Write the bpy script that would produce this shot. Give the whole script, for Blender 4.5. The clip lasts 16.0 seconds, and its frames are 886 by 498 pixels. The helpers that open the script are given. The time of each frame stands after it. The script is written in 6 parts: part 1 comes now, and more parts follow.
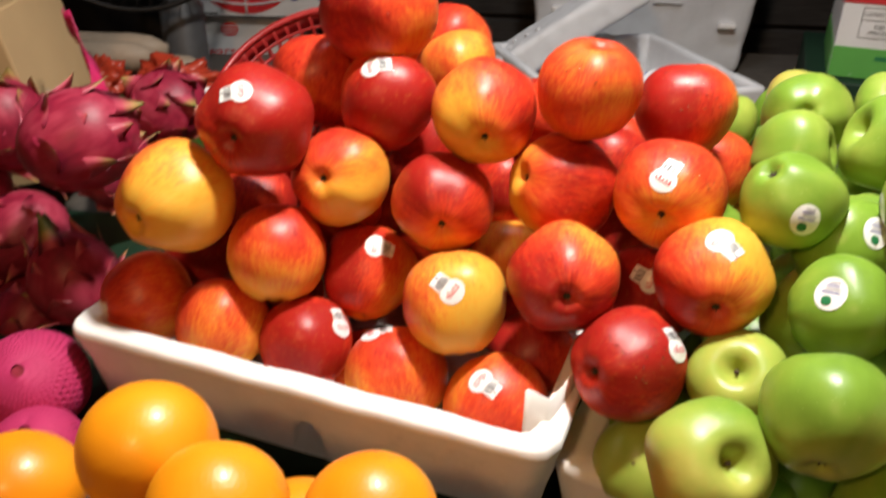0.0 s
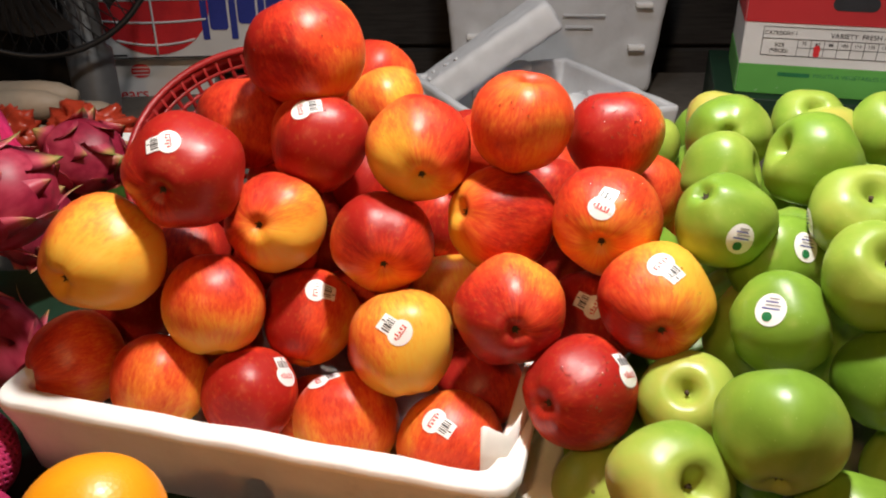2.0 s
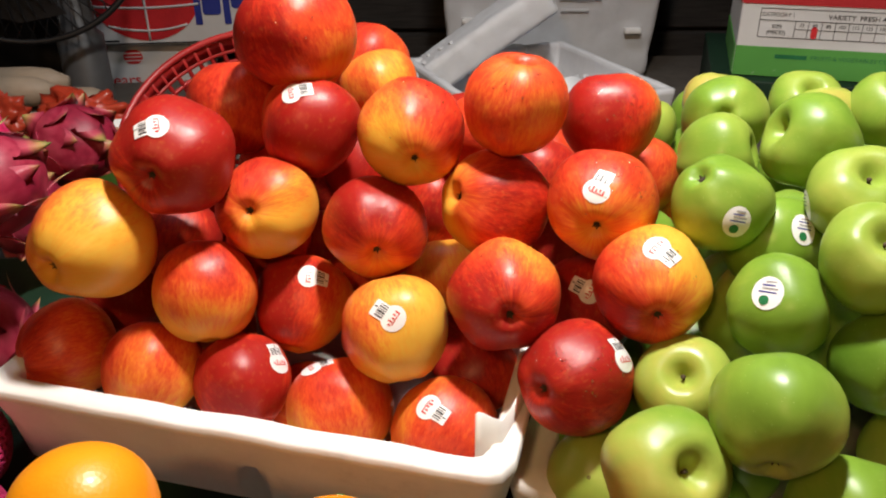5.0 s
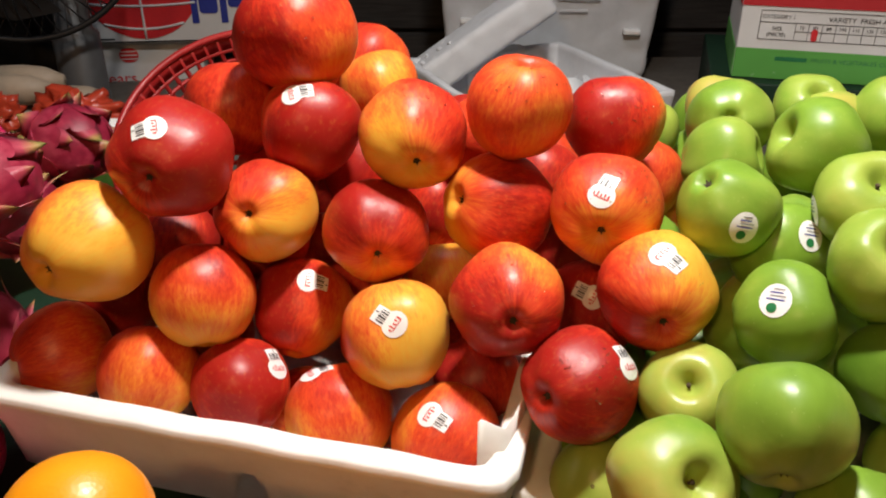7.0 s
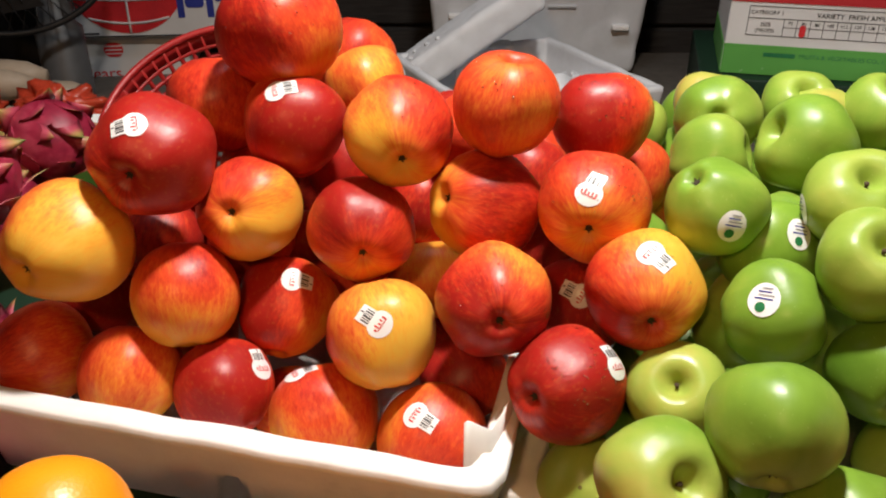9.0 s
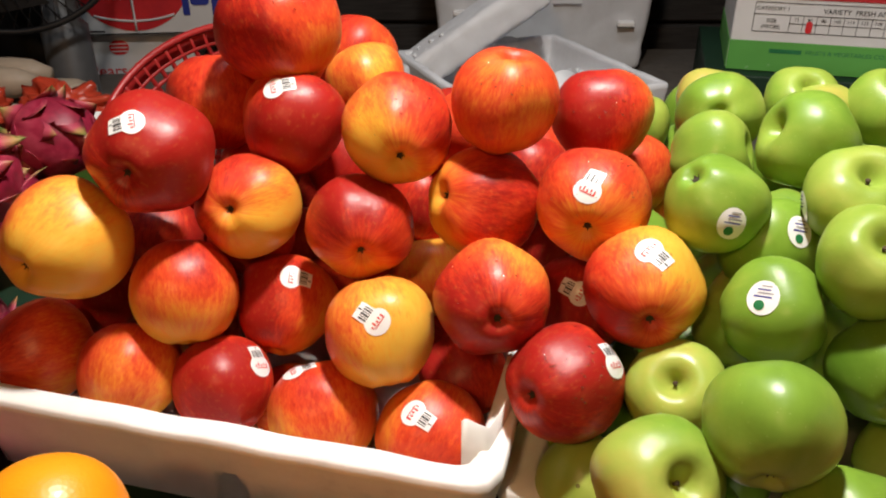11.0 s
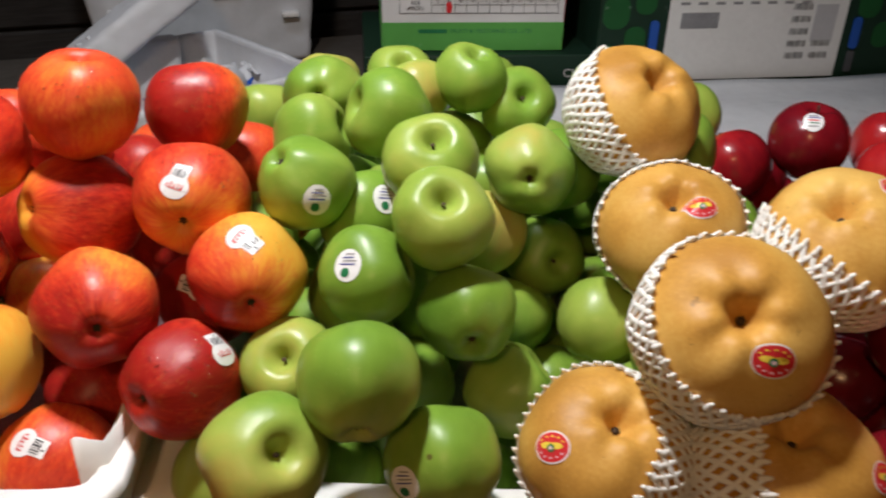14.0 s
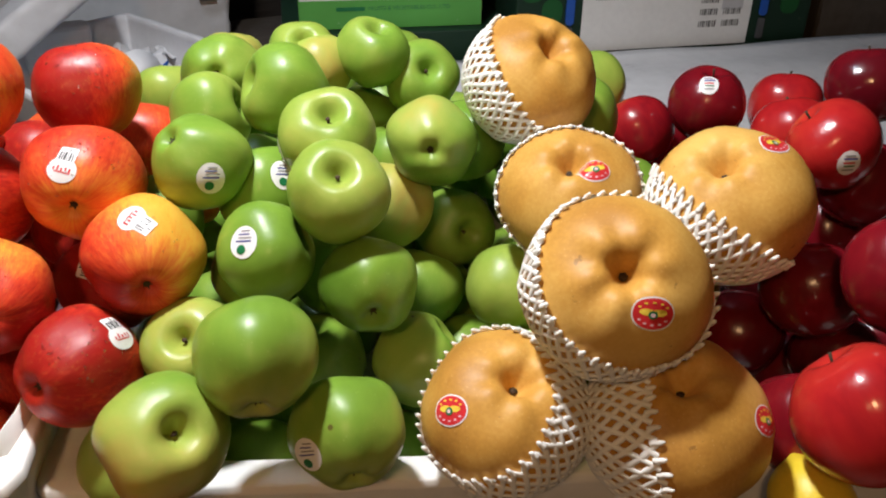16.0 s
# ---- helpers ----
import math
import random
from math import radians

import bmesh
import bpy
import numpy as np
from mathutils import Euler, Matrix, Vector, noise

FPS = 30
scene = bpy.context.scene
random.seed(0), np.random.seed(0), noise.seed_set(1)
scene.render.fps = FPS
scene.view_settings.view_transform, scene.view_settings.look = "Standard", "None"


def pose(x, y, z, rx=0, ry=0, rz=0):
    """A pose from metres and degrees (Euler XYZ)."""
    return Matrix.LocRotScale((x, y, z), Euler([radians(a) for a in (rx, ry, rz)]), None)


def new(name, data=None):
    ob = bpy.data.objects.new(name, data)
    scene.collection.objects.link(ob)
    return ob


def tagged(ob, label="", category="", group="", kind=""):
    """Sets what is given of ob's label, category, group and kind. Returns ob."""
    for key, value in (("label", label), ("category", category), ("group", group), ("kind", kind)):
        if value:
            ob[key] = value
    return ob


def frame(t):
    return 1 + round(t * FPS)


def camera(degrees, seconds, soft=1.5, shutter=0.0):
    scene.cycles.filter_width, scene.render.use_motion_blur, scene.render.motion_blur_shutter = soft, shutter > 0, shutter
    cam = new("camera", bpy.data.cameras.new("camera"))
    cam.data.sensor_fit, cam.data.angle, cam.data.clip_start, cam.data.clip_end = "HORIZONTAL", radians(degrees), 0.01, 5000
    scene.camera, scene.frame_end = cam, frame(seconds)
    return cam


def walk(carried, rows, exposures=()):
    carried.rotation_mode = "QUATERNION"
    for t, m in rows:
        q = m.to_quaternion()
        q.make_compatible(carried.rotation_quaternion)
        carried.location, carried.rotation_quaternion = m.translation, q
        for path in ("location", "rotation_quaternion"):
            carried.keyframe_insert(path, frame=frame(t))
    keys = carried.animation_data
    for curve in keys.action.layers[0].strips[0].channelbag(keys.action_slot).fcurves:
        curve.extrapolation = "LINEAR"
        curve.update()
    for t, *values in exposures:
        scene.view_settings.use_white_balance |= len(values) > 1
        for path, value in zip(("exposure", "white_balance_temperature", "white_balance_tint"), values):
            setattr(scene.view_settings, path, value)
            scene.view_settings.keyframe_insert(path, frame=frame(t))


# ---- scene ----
# ---------- camera ----------
cam = camera(57.26, 16.0, soft=2.05, shutter=0.7)
PATH = [
    (0.0, pose(0.0166, -0.0238, 1.2995, 61.156, -0.632, 6.959)),
    (0.5, pose(0.0089, -0.0167, 1.3084, 63.457, -0.511, 3.572)),
    (1.0, pose(0.0064, -0.0203, 1.3067, 63.509, -0.312, 0.866)),
    (1.5, pose(0.0028, -0.0200, 1.3045, 63.209, 0.043, 0.295)),
    (2.0, pose(0.0023, -0.0152, 1.3049, 63.018, 0.160, 0.514)),
    (2.5, pose(0.0049, -0.0167, 1.3042, 62.832, 0.150, 0.647)),
    (3.0, pose(0.0089, -0.0166, 1.3046, 62.758, 0.135, 0.394)),
    (3.5, pose(0.0115, -0.0145, 1.3040, 62.477, 0.268, 0.178)),
    (4.0, pose(0.0090, -0.0115, 1.3026, 62.276, 0.508, 0.304)),
    (6.5, pose(0.0017, -0.0072, 1.3001, 61.925, 0.071, -0.021)),
    (7.0, pose(0.0000, 0.0000, 1.3000, 62.000, -0.000, -0.000)),
    (7.5, pose(0.0008, 0.0048, 1.3010, 62.089, -0.115, -0.115)),
    (8.0, pose(0.0013, 0.0073, 1.2988, 61.893, -0.192, -0.465)),
    (8.5, pose(0.0018, 0.0075, 1.2987, 61.679, -0.262, -0.640)),
    (9.0, pose(0.0025, 0.0076, 1.2988, 61.660, -0.289, -0.685)),
    (11.5, pose(0.0107, 0.0108, 1.2978, 61.348, -0.001, -0.113)),
    (12.0, pose(0.0174, 0.0149, 1.2974, 61.090, 0.073, -0.347)),
    (12.5, pose(0.0455, 0.0148, 1.2966, 60.691, -0.188, -5.492)),
    (13.0, pose(0.0666, 0.0061, 1.2989, 61.042, -0.570, -11.658)),
    (13.5, pose(0.0856, -0.0056, 1.2984, 61.223, -0.624, -16.579)),
    (14.0, pose(0.1053, -0.0202, 1.3012, 61.084, -1.001, -19.800)),
    (14.5, pose(0.1224, -0.0338, 1.3017, 61.294, -0.915, -21.706)),
    (15.0, pose(0.1341, -0.0339, 1.3009, 61.078, -0.930, -23.540)),
    (15.5, pose(0.1342, -0.0327, 1.2979, 60.101, -0.747, -24.501)),
    (16.0, pose(0.1331, -0.0392, 1.2974, 59.836, -0.591, -24.349)),
]
walk(cam, PATH, exposures=[(0, 0.15, 6500, 10), (0.8, 0.04, 6500, 10), (4.0, 0.0, 6500, 10), (6.5, -0.06, 6500, 10), (12.4, -0.05, 6500, 10), (12.9, -0.13, 6400, 10), (13.9, -0.36, 6030, 10), (14.6, -0.32, 6000, 10), (15.1, -0.15, 5970, 10), (16, -0.14, 5970, 10)])

# ---------- light ----------
world = bpy.data.worlds.new("world")
scene.world = world
world.use_nodes = True
world.node_tree.nodes["Background"].inputs[0].default_value = (0.55, 0.68, 1.0, 1)
world.node_tree.nodes["Background"].inputs[1].default_value = 0.022


def fill_light(name, x, y, z, watts, colour, size):
    lamp = bpy.data.lights.new(name, "POINT")
    lamp.energy, lamp.color, lamp.shadow_soft_size = watts, colour, size
    ob = new(name, lamp)
    ob.location = (x, y, z)
    return ob


# added warm fill, standing in for light bounced off the oranges
fill_light("front_bulb", -0.30, -0.50, 1.85, 17, (1.0, 0.56, 0.24), 0.06)
# added cool fill that lifts the foam and cartons at the back
fill_light("far_bulb", 0.05, 0.98, 2.4, 12.5, (0.74, 0.85, 1.0), 0.06)

# overhead lamp, out of view; the spot cone is added to dim the background
overhead = bpy.data.lights.new("stall_lamp", "SPOT")
overhead.energy, overhead.color, overhead.shadow_soft_size = 69, (1.0, 0.94, 0.87), 0.04
overhead.spot_size, overhead.spot_blend = radians(140), 0.9
new("stall_lamp", overhead).location = (0.10, 0.52, 1.95)


# ---------- materials ----------
def mat(name, rough=0.5, spec=0.5, metal=0.0, coat=0.0):
    m = bpy.data.materials.new(name)
    m.use_nodes = True
    b = m.node_tree.nodes["Principled BSDF"]
    b.inputs["Roughness"].default_value = rough
    b.inputs["Metallic"].default_value = metal
    b.inputs["Specular IOR Level"].default_value = spec
    b.inputs["Coat Weight"].default_value = coat
    b.inputs["Coat Roughness"].default_value = 0.16
    return m


class Net:
    """Short hand for wiring a material's nodes."""

    def __init__(self, m):
        self.m, self.t = m, m.node_tree
        self.out = self.t.nodes["Principled BSDF"]

    def put(self, sock, value):
        if hasattr(value, "is_output"):
            self.t.links.new(value, sock)
        else:
            sock.default_value = value

    def node(self, kind, **ins):
        n = self.t.nodes.new(kind)
        for k, v in ins.items():
            self.put(n.inputs[int(k[1:])] if k[0] == "i" and k[1:].isdigit() else n.inputs[k], v)
        return n

    def coords(self, scale=(1, 1, 1), what="Object"):
        c = self.t.nodes.new("ShaderNodeTexCoord")
        mp = self.t.nodes.new("ShaderNodeMapping")
        self.t.links.new(c.outputs[what], mp.inputs[0])
        mp.inputs["Scale"].default_value = scale
        return mp.outputs[0]

    def shifted(self, scale=(1, 1, 1)):
        """Object coordinates moved by the object's random number, so that repeats differ."""
        c = self.t.nodes.new("ShaderNodeTexCoord")
        o = self.t.nodes.new("ShaderNodeObjectInfo")
        k = self.math("MULTIPLY", o.outputs["Random"], 37.0)
        add = self.t.nodes.new("ShaderNodeVectorMath")
        self.t.links.new(c.outputs["Object"], add.inputs[0])
        mp = self.t.nodes.new("ShaderNodeMapping")
        mp.inputs["Scale"].default_value = scale
        self.t.links.new(add.outputs[0], mp.inputs[0])
        self.t.links.new(k, add.inputs[1])
        return mp.outputs[0]

    def vec(self, op, a, b=(0, 0, 0), c=(0, 0, 0)):
        n = self.t.nodes.new("ShaderNodeVectorMath")
        n.operation = op
        for sock, value in zip(n.inputs, (a, b, c)):
            self.put(sock, value)
        return n.outputs[0]

    def noise(self, vec, scale, detail=3.0, rough=0.5):
        n = self.node("ShaderNodeTexNoise", Vector=vec, Scale=scale, Detail=detail, Roughness=rough)
        return n.outputs[0]

    def math(self, op, a, b=0.0, clamp=False):
        n = self.t.nodes.new("ShaderNodeMath")
        n.operation, n.use_clamp = op, clamp
        self.put(n.inputs[0], a)
        self.put(n.inputs[1], b)
        return n.outputs[0]

    def ramp(self, fac, *stops):
        n = self.t.nodes.new("ShaderNodeValToRGB")
        self.put(n.inputs[0], fac)
        e = n.color_ramp.elements
        while len(e) < len(stops):
            e.new(0.5)
        for el, (p, c) in zip(e, stops):
            el.position, el.color = p, (*c, 1)
        return n.outputs[0]

    def mix(self, fac, a, b):
        n = self.t.nodes.new("ShaderNodeMix")
        n.data_type = "RGBA"
        self.put(n.inputs[0], fac)
        self.put(n.inputs[6], (*a, 1) if isinstance(a, tuple) else a)
        self.put(n.inputs[7], (*b, 1) if isinstance(b, tuple) else b)
        return n.outputs[2]

    def base(self, col):
        self.put(self.out.inputs["Base Color"], (*col, 1) if isinstance(col, tuple) else col)
        return self

    def rough(self, v):
        self.put(self.out.inputs["Roughness"], v)
        return self

    def bump(self, height, strength=0.3, dist=0.001):
        n = self.node("ShaderNodeBump", Height=height, Strength=strength, Distance=dist)
        self.t.links.new(n.outputs[0], self.out.inputs["Normal"])
        return self


def simple(name, col, rough=0.5, grain=60.0, vary=0.12, bump=0.1, spec=0.4, dist=0.001, metal=0.0):
    """A plain surface with two scales of variation."""
    n = Net(mat(name, rough, spec, metal))
    v = n.coords()
    fine, wide = n.noise(v, grain, 4), n.noise(v, grain / 9, 2)
    f = n.math("ADD", n.math("MULTIPLY", fine, 0.5), n.math("MULTIPLY", wide, 0.5))
    lo = tuple(c * (1 - vary) for c in col)
    hi = tuple(min(1, c * (1 + vary)) for c in col)
    n.base(n.ramp(f, (0.3, lo), (0.7, hi))).bump(fine, bump, dist)
    n.rough(n.math("ADD", n.math("MULTIPLY", wide, 0.2), rough - 0.1))
    return n.m


def tone_of(n):
    """The ripeness that each fruit carries in its object colour."""
    o = n.t.nodes.new("ShaderNodeObjectInfo")
    s = n.t.nodes.new("ShaderNodeSeparateColor")
    n.t.links.new(o.outputs["Color"], s.inputs[0])
    return s.outputs[0]


def blush_of(n):
    """How far a point of the skin faces the side that the sun has reddened, which each fruit carries in its object colour."""
    o = n.t.nodes.new("ShaderNodeObjectInfo")
    sep = n.t.nodes.new("ShaderNodeSeparateColor")
    n.t.links.new(o.outputs["Color"], sep.inputs[0])
    way = n.node("ShaderNodeCombineXYZ", X=sep.outputs[1], Y=sep.outputs[2], Z=o.outputs["Alpha"]).outputs[0]
    way = n.vec("MULTIPLY_ADD", way, (2, 2, 2), (-1, -1, -1))
    here = n.vec("NORMALIZE", n.coords())
    dot = n.t.nodes.new("ShaderNodeVectorMath")
    dot.operation = "DOT_PRODUCT"
    n.t.links.new(way, dot.inputs[0])
    n.t.links.new(here, dot.inputs[1])
    return dot.outputs["Value"]


def meridian(n, around, along):
    """Coordinates that run as streaks from the stem to the calyx."""
    flat = n.vec("NORMALIZE", n.vec("MULTIPLY", n.coords(), (1, 1, 0)))
    sep = n.t.nodes.new("ShaderNodeSeparateXYZ")
    n.t.links.new(n.coords(), sep.inputs[0])
    o = n.t.nodes.new("ShaderNodeObjectInfo")
    lift = n.math("ADD", n.math("MULTIPLY", sep.outputs[2], along), n.math("MULTIPLY", o.outputs["Random"], 61.0))
    up = n.node("ShaderNodeCombineXYZ", Z=lift).outputs[0]
    return n.vec("MULTIPLY_ADD", flat, (around, around, 0), up)


def red_apple_skin():
    n = Net(mat("red_apple_skin", 0.36, 0.34, 0, 0.0))
    tone, blush = tone_of(n), blush_of(n)
    side = n.noise(n.shifted((1, 1, 0.7)), 17.0, 2.0)
    streak = n.noise(meridian(n, 11.0, 115.0), 1.0, 4.0, 0.65)
    hair = n.noise(meridian(n, 30.0, 260.0), 1.0, 3.0, 0.6)
    fleck = n.noise(n.shifted((1, 1, 0.6)), 330.0, 3.0, 0.6)
    f = n.math("ADD", n.math("MULTIPLY", n.math("SUBTRACT", side, 0.5), 1.25), n.math("MULTIPLY", n.math("SUBTRACT", tone, 0.5), 1.1))
    f = n.math("ADD", f, n.math("MULTIPLY", blush, 0.46))
    f = n.math("ADD", f, n.math("MULTIPLY", n.math("SUBTRACT", streak, 0.5), 0.62))
    f = n.math("ADD", f, n.math("MULTIPLY", n.math("SUBTRACT", hair, 0.5), 0.35))
    f = n.math("ADD", f, 0.54, True)
    col = n.ramp(f, (0.0, (0.80, 0.46, 0.060)), (0.24, (0.82, 0.38, 0.040)), (0.45, (0.78, 0.195, 0.030)), (0.66, (0.68, 0.070, 0.020)), (0.84, (0.53, 0.034, 0.014)), (1.0, (0.34, 0.014, 0.010)))
    pale = n.math("MULTIPLY", n.math("SUBTRACT", fleck, 0.55), 5.0, True)
    col = n.mix(n.math("MULTIPLY", pale, 0.12), col, (0.82, 0.42, 0.10))
    dots = n.node("ShaderNodeTexVoronoi", Vector=n.shifted(), Scale=300.0).outputs[0]
    col = n.mix(n.math("MULTIPLY", n.math("LESS_THAN", dots, 0.09), 0.09), col, (0.80, 0.45, 0.20))
    bruise = n.math("GREATER_THAN", n.noise(n.shifted((1, 1, 2)), 60.0, 4.0, 0.7), 0.735)
    col = n.mix(n.math("MULTIPLY", bruise, 0.4), col, (0.20, 0.06, 0.02))
    dent = n.noise(n.shifted(), 55.0, 3.0)
    n.base(col).bump(n.math("ADD", n.math("MULTIPLY", dent, 0.7), n.math("ADD", n.math("MULTIPLY", hair, 0.16), n.math("MULTIPLY", fleck, 0.10))), 0.55, 0.0016)
    n.rough(n.math("ADD", n.math("MULTIPLY", n.noise(n.shifted(), 70.0, 3.0), 0.24), 0.25))
    return n.m


def green_apple_skin():
    n = Net(mat("green_apple_skin", 0.34, 0.42, 0, 0.0))
    tone, blush = tone_of(n), blush_of(n)
    side = n.noise(n.shifted(), 15.0, 2.5)
    fine = n.noise(n.shifted((1, 1, 0.4)), 120.0, 3.0)
    dent = n.noise(n.shifted(), 50.0, 3.0)
    f = n.math("ADD", n.math("ADD", n.math("ADD", tone, n.math("MULTIPLY", blush, 0.28)), n.math("MULTIPLY", n.math("SUBTRACT", side, 0.5), 0.9)), n.math("MULTIPLY", n.math("SUBTRACT", fine, 0.5), 0.22), True)
    col = n.ramp(f, (0.05, (0.085, 0.18, 0.014)), (0.45, (0.19, 0.33, 0.035)), (0.75, (0.34, 0.43, 0.07)), (0.93, (0.46, 0.42, 0.085)), (1.0, (0.48, 0.36, 0.075)))
    dots = n.node("ShaderNodeTexVoronoi", Vector=n.shifted(), Scale=230.0).outputs[0]
    col = n.mix(n.math("MULTIPLY", n.math("LESS_THAN", dots, 0.085), 0.28), col, (0.55, 0.66, 0.30))
    spots = n.node("ShaderNodeTexVoronoi", Vector=n.shifted(), Scale=24.0).outputs[0]
    col = n.mix(n.math("MULTIPLY", n.math("LESS_THAN", spots, 0.045), 0.8), col, (0.10, 0.06, 0.02))
    n.base(col).bump(n.math("ADD", n.math("MULTIPLY", dent, 0.8), n.math("MULTIPLY", fine, 0.14)), 0.5, 0.0016)
    n.rough(n.math("ADD", n.math("MULTIPLY", n.noise(n.shifted(), 70.0, 3.0), 0.24), 0.24))
    return n.m


def pear_skin():
    n = Net(mat("pear_skin", 0.5, 0.32, 0, 0.0))
    wide = n.noise(n.shifted(), 16.0, 2.0)
    fine = n.noise(n.shifted(), 330.0, 3.0)
    f = n.math("ADD", n.math("MULTIPLY", wide, 0.8), n.math("MULTIPLY", fine, 0.2))
    col = n.ramp(f, (0.32, (0.42, 0.20, 0.034)), (0.48, (0.57, 0.30, 0.054)), (0.66, (0.70, 0.43, 0.105)))
    dots = n.node("ShaderNodeTexVoronoi", Vector=n.shifted(), Scale=330.0).outputs[0]
    col = n.mix(n.math("MULTIPLY", n.math("LESS_THAN", dots, 0.14), 0.35), col, (0.75, 0.52, 0.2))
    scar = n.math("GREATER_THAN", n.noise(n.shifted((1, 1, 4)), 42.0, 5.0, 0.7), 0.69)
    col = n.mix(n.math("MULTIPLY", scar, 0.55), col, (0.16, 0.075, 0.02))
    n.base(col).bump(fine, 0.12, 0.0006)
    n.rough(n.math("ADD", n.math("MULTIPLY", wide, 0.25), 0.38))
    return n.m


def nectarine_skin():
    n = Net(mat("dark_red_skin", 0.22, 0.45, 0, 0.12))
    tone = tone_of(n)
    side = n.noise(n.shifted(), 13.0, 1.5)
    fine = n.noise(n.shifted((1, 1, 0.3)), 140.0, 3.0)
    c = n.t.nodes.new("ShaderNodeTexCoord")
    s = n.t.nodes.new("ShaderNodeSeparateXYZ")
    n.t.links.new(c.outputs["Object"], s.inputs[0])
    crown = n.math("MULTIPLY", n.math("SUBTRACT", s.outputs[2], 0.024), 34.0, True)
    f = n.math("ADD", n.math("MULTIPLY", n.math("SUBTRACT", side, 0.5), 0.8), n.math("MULTIPLY", tone, 0.72))
    f = n.math("ADD", f, n.math("MULTIPLY", n.math("SUBTRACT", fine, 0.5), 0.3))
    f = n.math("ADD", f, n.math("MULTIPLY", n.math("MULTIPLY", crown, tone), 0.5), True)
    n.base(n.ramp(f, (0.0, (0.10, 0.004, 0.009)), (0.3, (0.20, 0.006, 0.012)), (0.58, (0.40, 0.014, 0.016)), (0.88, (0.52, 0.03, 0.02)), (0.95, (0.60, 0.10, 0.035)), (1.0, (0.72, 0.36, 0.10))))
    n.bump(n.math("ADD", fine, n.math("MULTIPLY", n.noise(n.shifted(), 45.0, 3.0), 3.0)), 0.2, 0.0012)
    n.rough(n.math("ADD", n.math("MULTIPLY", side, 0.22), 0.12))
    return n.m


def orange_peel():
    n = Net(mat("orange_peel", 0.38, 0.5, 0, 0.1))
    wide = n.noise(n.shifted(), 18.0, 2.0)
    pores = n.node("ShaderNodeTexVoronoi", Vector=n.shifted(), Scale=420.0).outputs[0]
    n.base(n.ramp(wide, (0.3, (0.78, 0.235, 0.004)), (0.7, (0.86, 0.33, 0.008)))).bump(pores, 0.15, 0.0008)
    return n.m


def dragon_skin():
    n = Net(mat("dragon_fruit_skin", 0.46, 0.35, 0, 0.0))
    wide, fine = n.noise(n.shifted(), 22.0, 2.0), n.noise(n.shifted((1, 1, 0.3)), 150.0, 4.0)
    f = n.math("ADD", n.math("MULTIPLY", wide, 0.7), n.math("MULTIPLY", fine, 0.3))
    n.base(n.ramp(f, (0.3, (0.11, 0.005, 0.016)), (0.5, (0.25, 0.013, 0.038)), (0.72, (0.44, 0.06, 0.10)))).bump(fine, 0.25, 0.001)
    return n.m


def bract_skin():
    n = Net(mat("dragon_fruit_bract", 0.45, 0.4))
    c = n.t.nodes.new("ShaderNodeTexCoord")
    s = n.t.nodes.new("ShaderNodeSeparateXYZ")
    n.t.links.new(c.outputs["Object"], s.inputs[0])
    f = n.math("ADD", n.math("MULTIPLY", s.outputs[2], 26.0), n.math("MULTIPLY", n.noise(n.shifted(), 60.0, 3.0), 0.35), True)
    n.base(n.ramp(f, (0.25, (0.27, 0.015, 0.045)), (0.62, (0.40, 0.06, 0.09)), (0.86, (0.34, 0.22, 0.07)), (1.0, (0.13, 0.15, 0.035))))
    return n.m


def foam(name, col, bead=330.0):
    """Expanded foam: packed beads, scuffs and faint grey dirt."""
    n = Net(mat(name, 0.65, 0.3))
    v = n.coords()
    cells = n.node("ShaderNodeTexVoronoi", Vector=v, Scale=bead).outputs[0]
    wide, dirt = n.noise(v, 9.0, 4.0), n.noise(v, 38.0, 5.0, 0.65)
    f = n.math("ADD", n.math("MULTIPLY", wide, 0.5), n.math("MULTIPLY", dirt, 0.5))
    base = n.ramp(f, (0.28, tuple(c * 0.72 for c in col)), (0.42, tuple(c * 0.92 for c in col)), (0.6, col))
    n.base(base).bump(n.math("ADD", cells, n.math("MULTIPLY", wide, 2.0)), 0.07, 0.0012)
    return n.m


def carton(name, col, rough=0.6):
    n = Net(mat(name, rough, 0.35))
    v = n.coords()
    flute = n.noise(n.coords((1, 1, 0.04)), 240.0, 2.0)
    wide, scuff = n.noise(v, 7.0, 3.0), n.noise(v, 46.0, 6.0, 0.7)
    c = n.ramp(wide, (0.3, tuple(x * 0.82 for x in col)), (0.7, col))
    c = n.mix(n.math("MULTIPLY", n.math("GREATER_THAN", scuff, 0.66), 0.35), c, tuple(min(1, x * 0.6 + 0.25) for x in col))
    n.base(c).bump(n.math("ADD", n.math("MULTIPLY", flute, 0.5), scuff), 0.12, 0.001)
    return n.m


def plank_paint():
    n = Net(mat("wall_plank", 0.75, 0.25))
    o = n.t.nodes.new("ShaderNodeObjectInfo")
    grain = n.noise(n.shifted((1, 6, 14)), 9.0, 5.0, 0.6)
    stain = n.noise(n.shifted(), 3.0, 3.0)
    f = n.math("ADD", n.math("MULTIPLY", grain, 0.5), n.math("ADD", n.math("MULTIPLY", stain, 0.35), n.math("MULTIPLY", o.outputs["Random"], 0.2)))
    n.base(n.ramp(f, (0.3, (0.022, 0.019, 0.017)), (0.55, (0.06, 0.053, 0.047)), (0.8, (0.115, 0.105, 0.092)))).bump(grain, 0.4, 0.003)
    return n.m


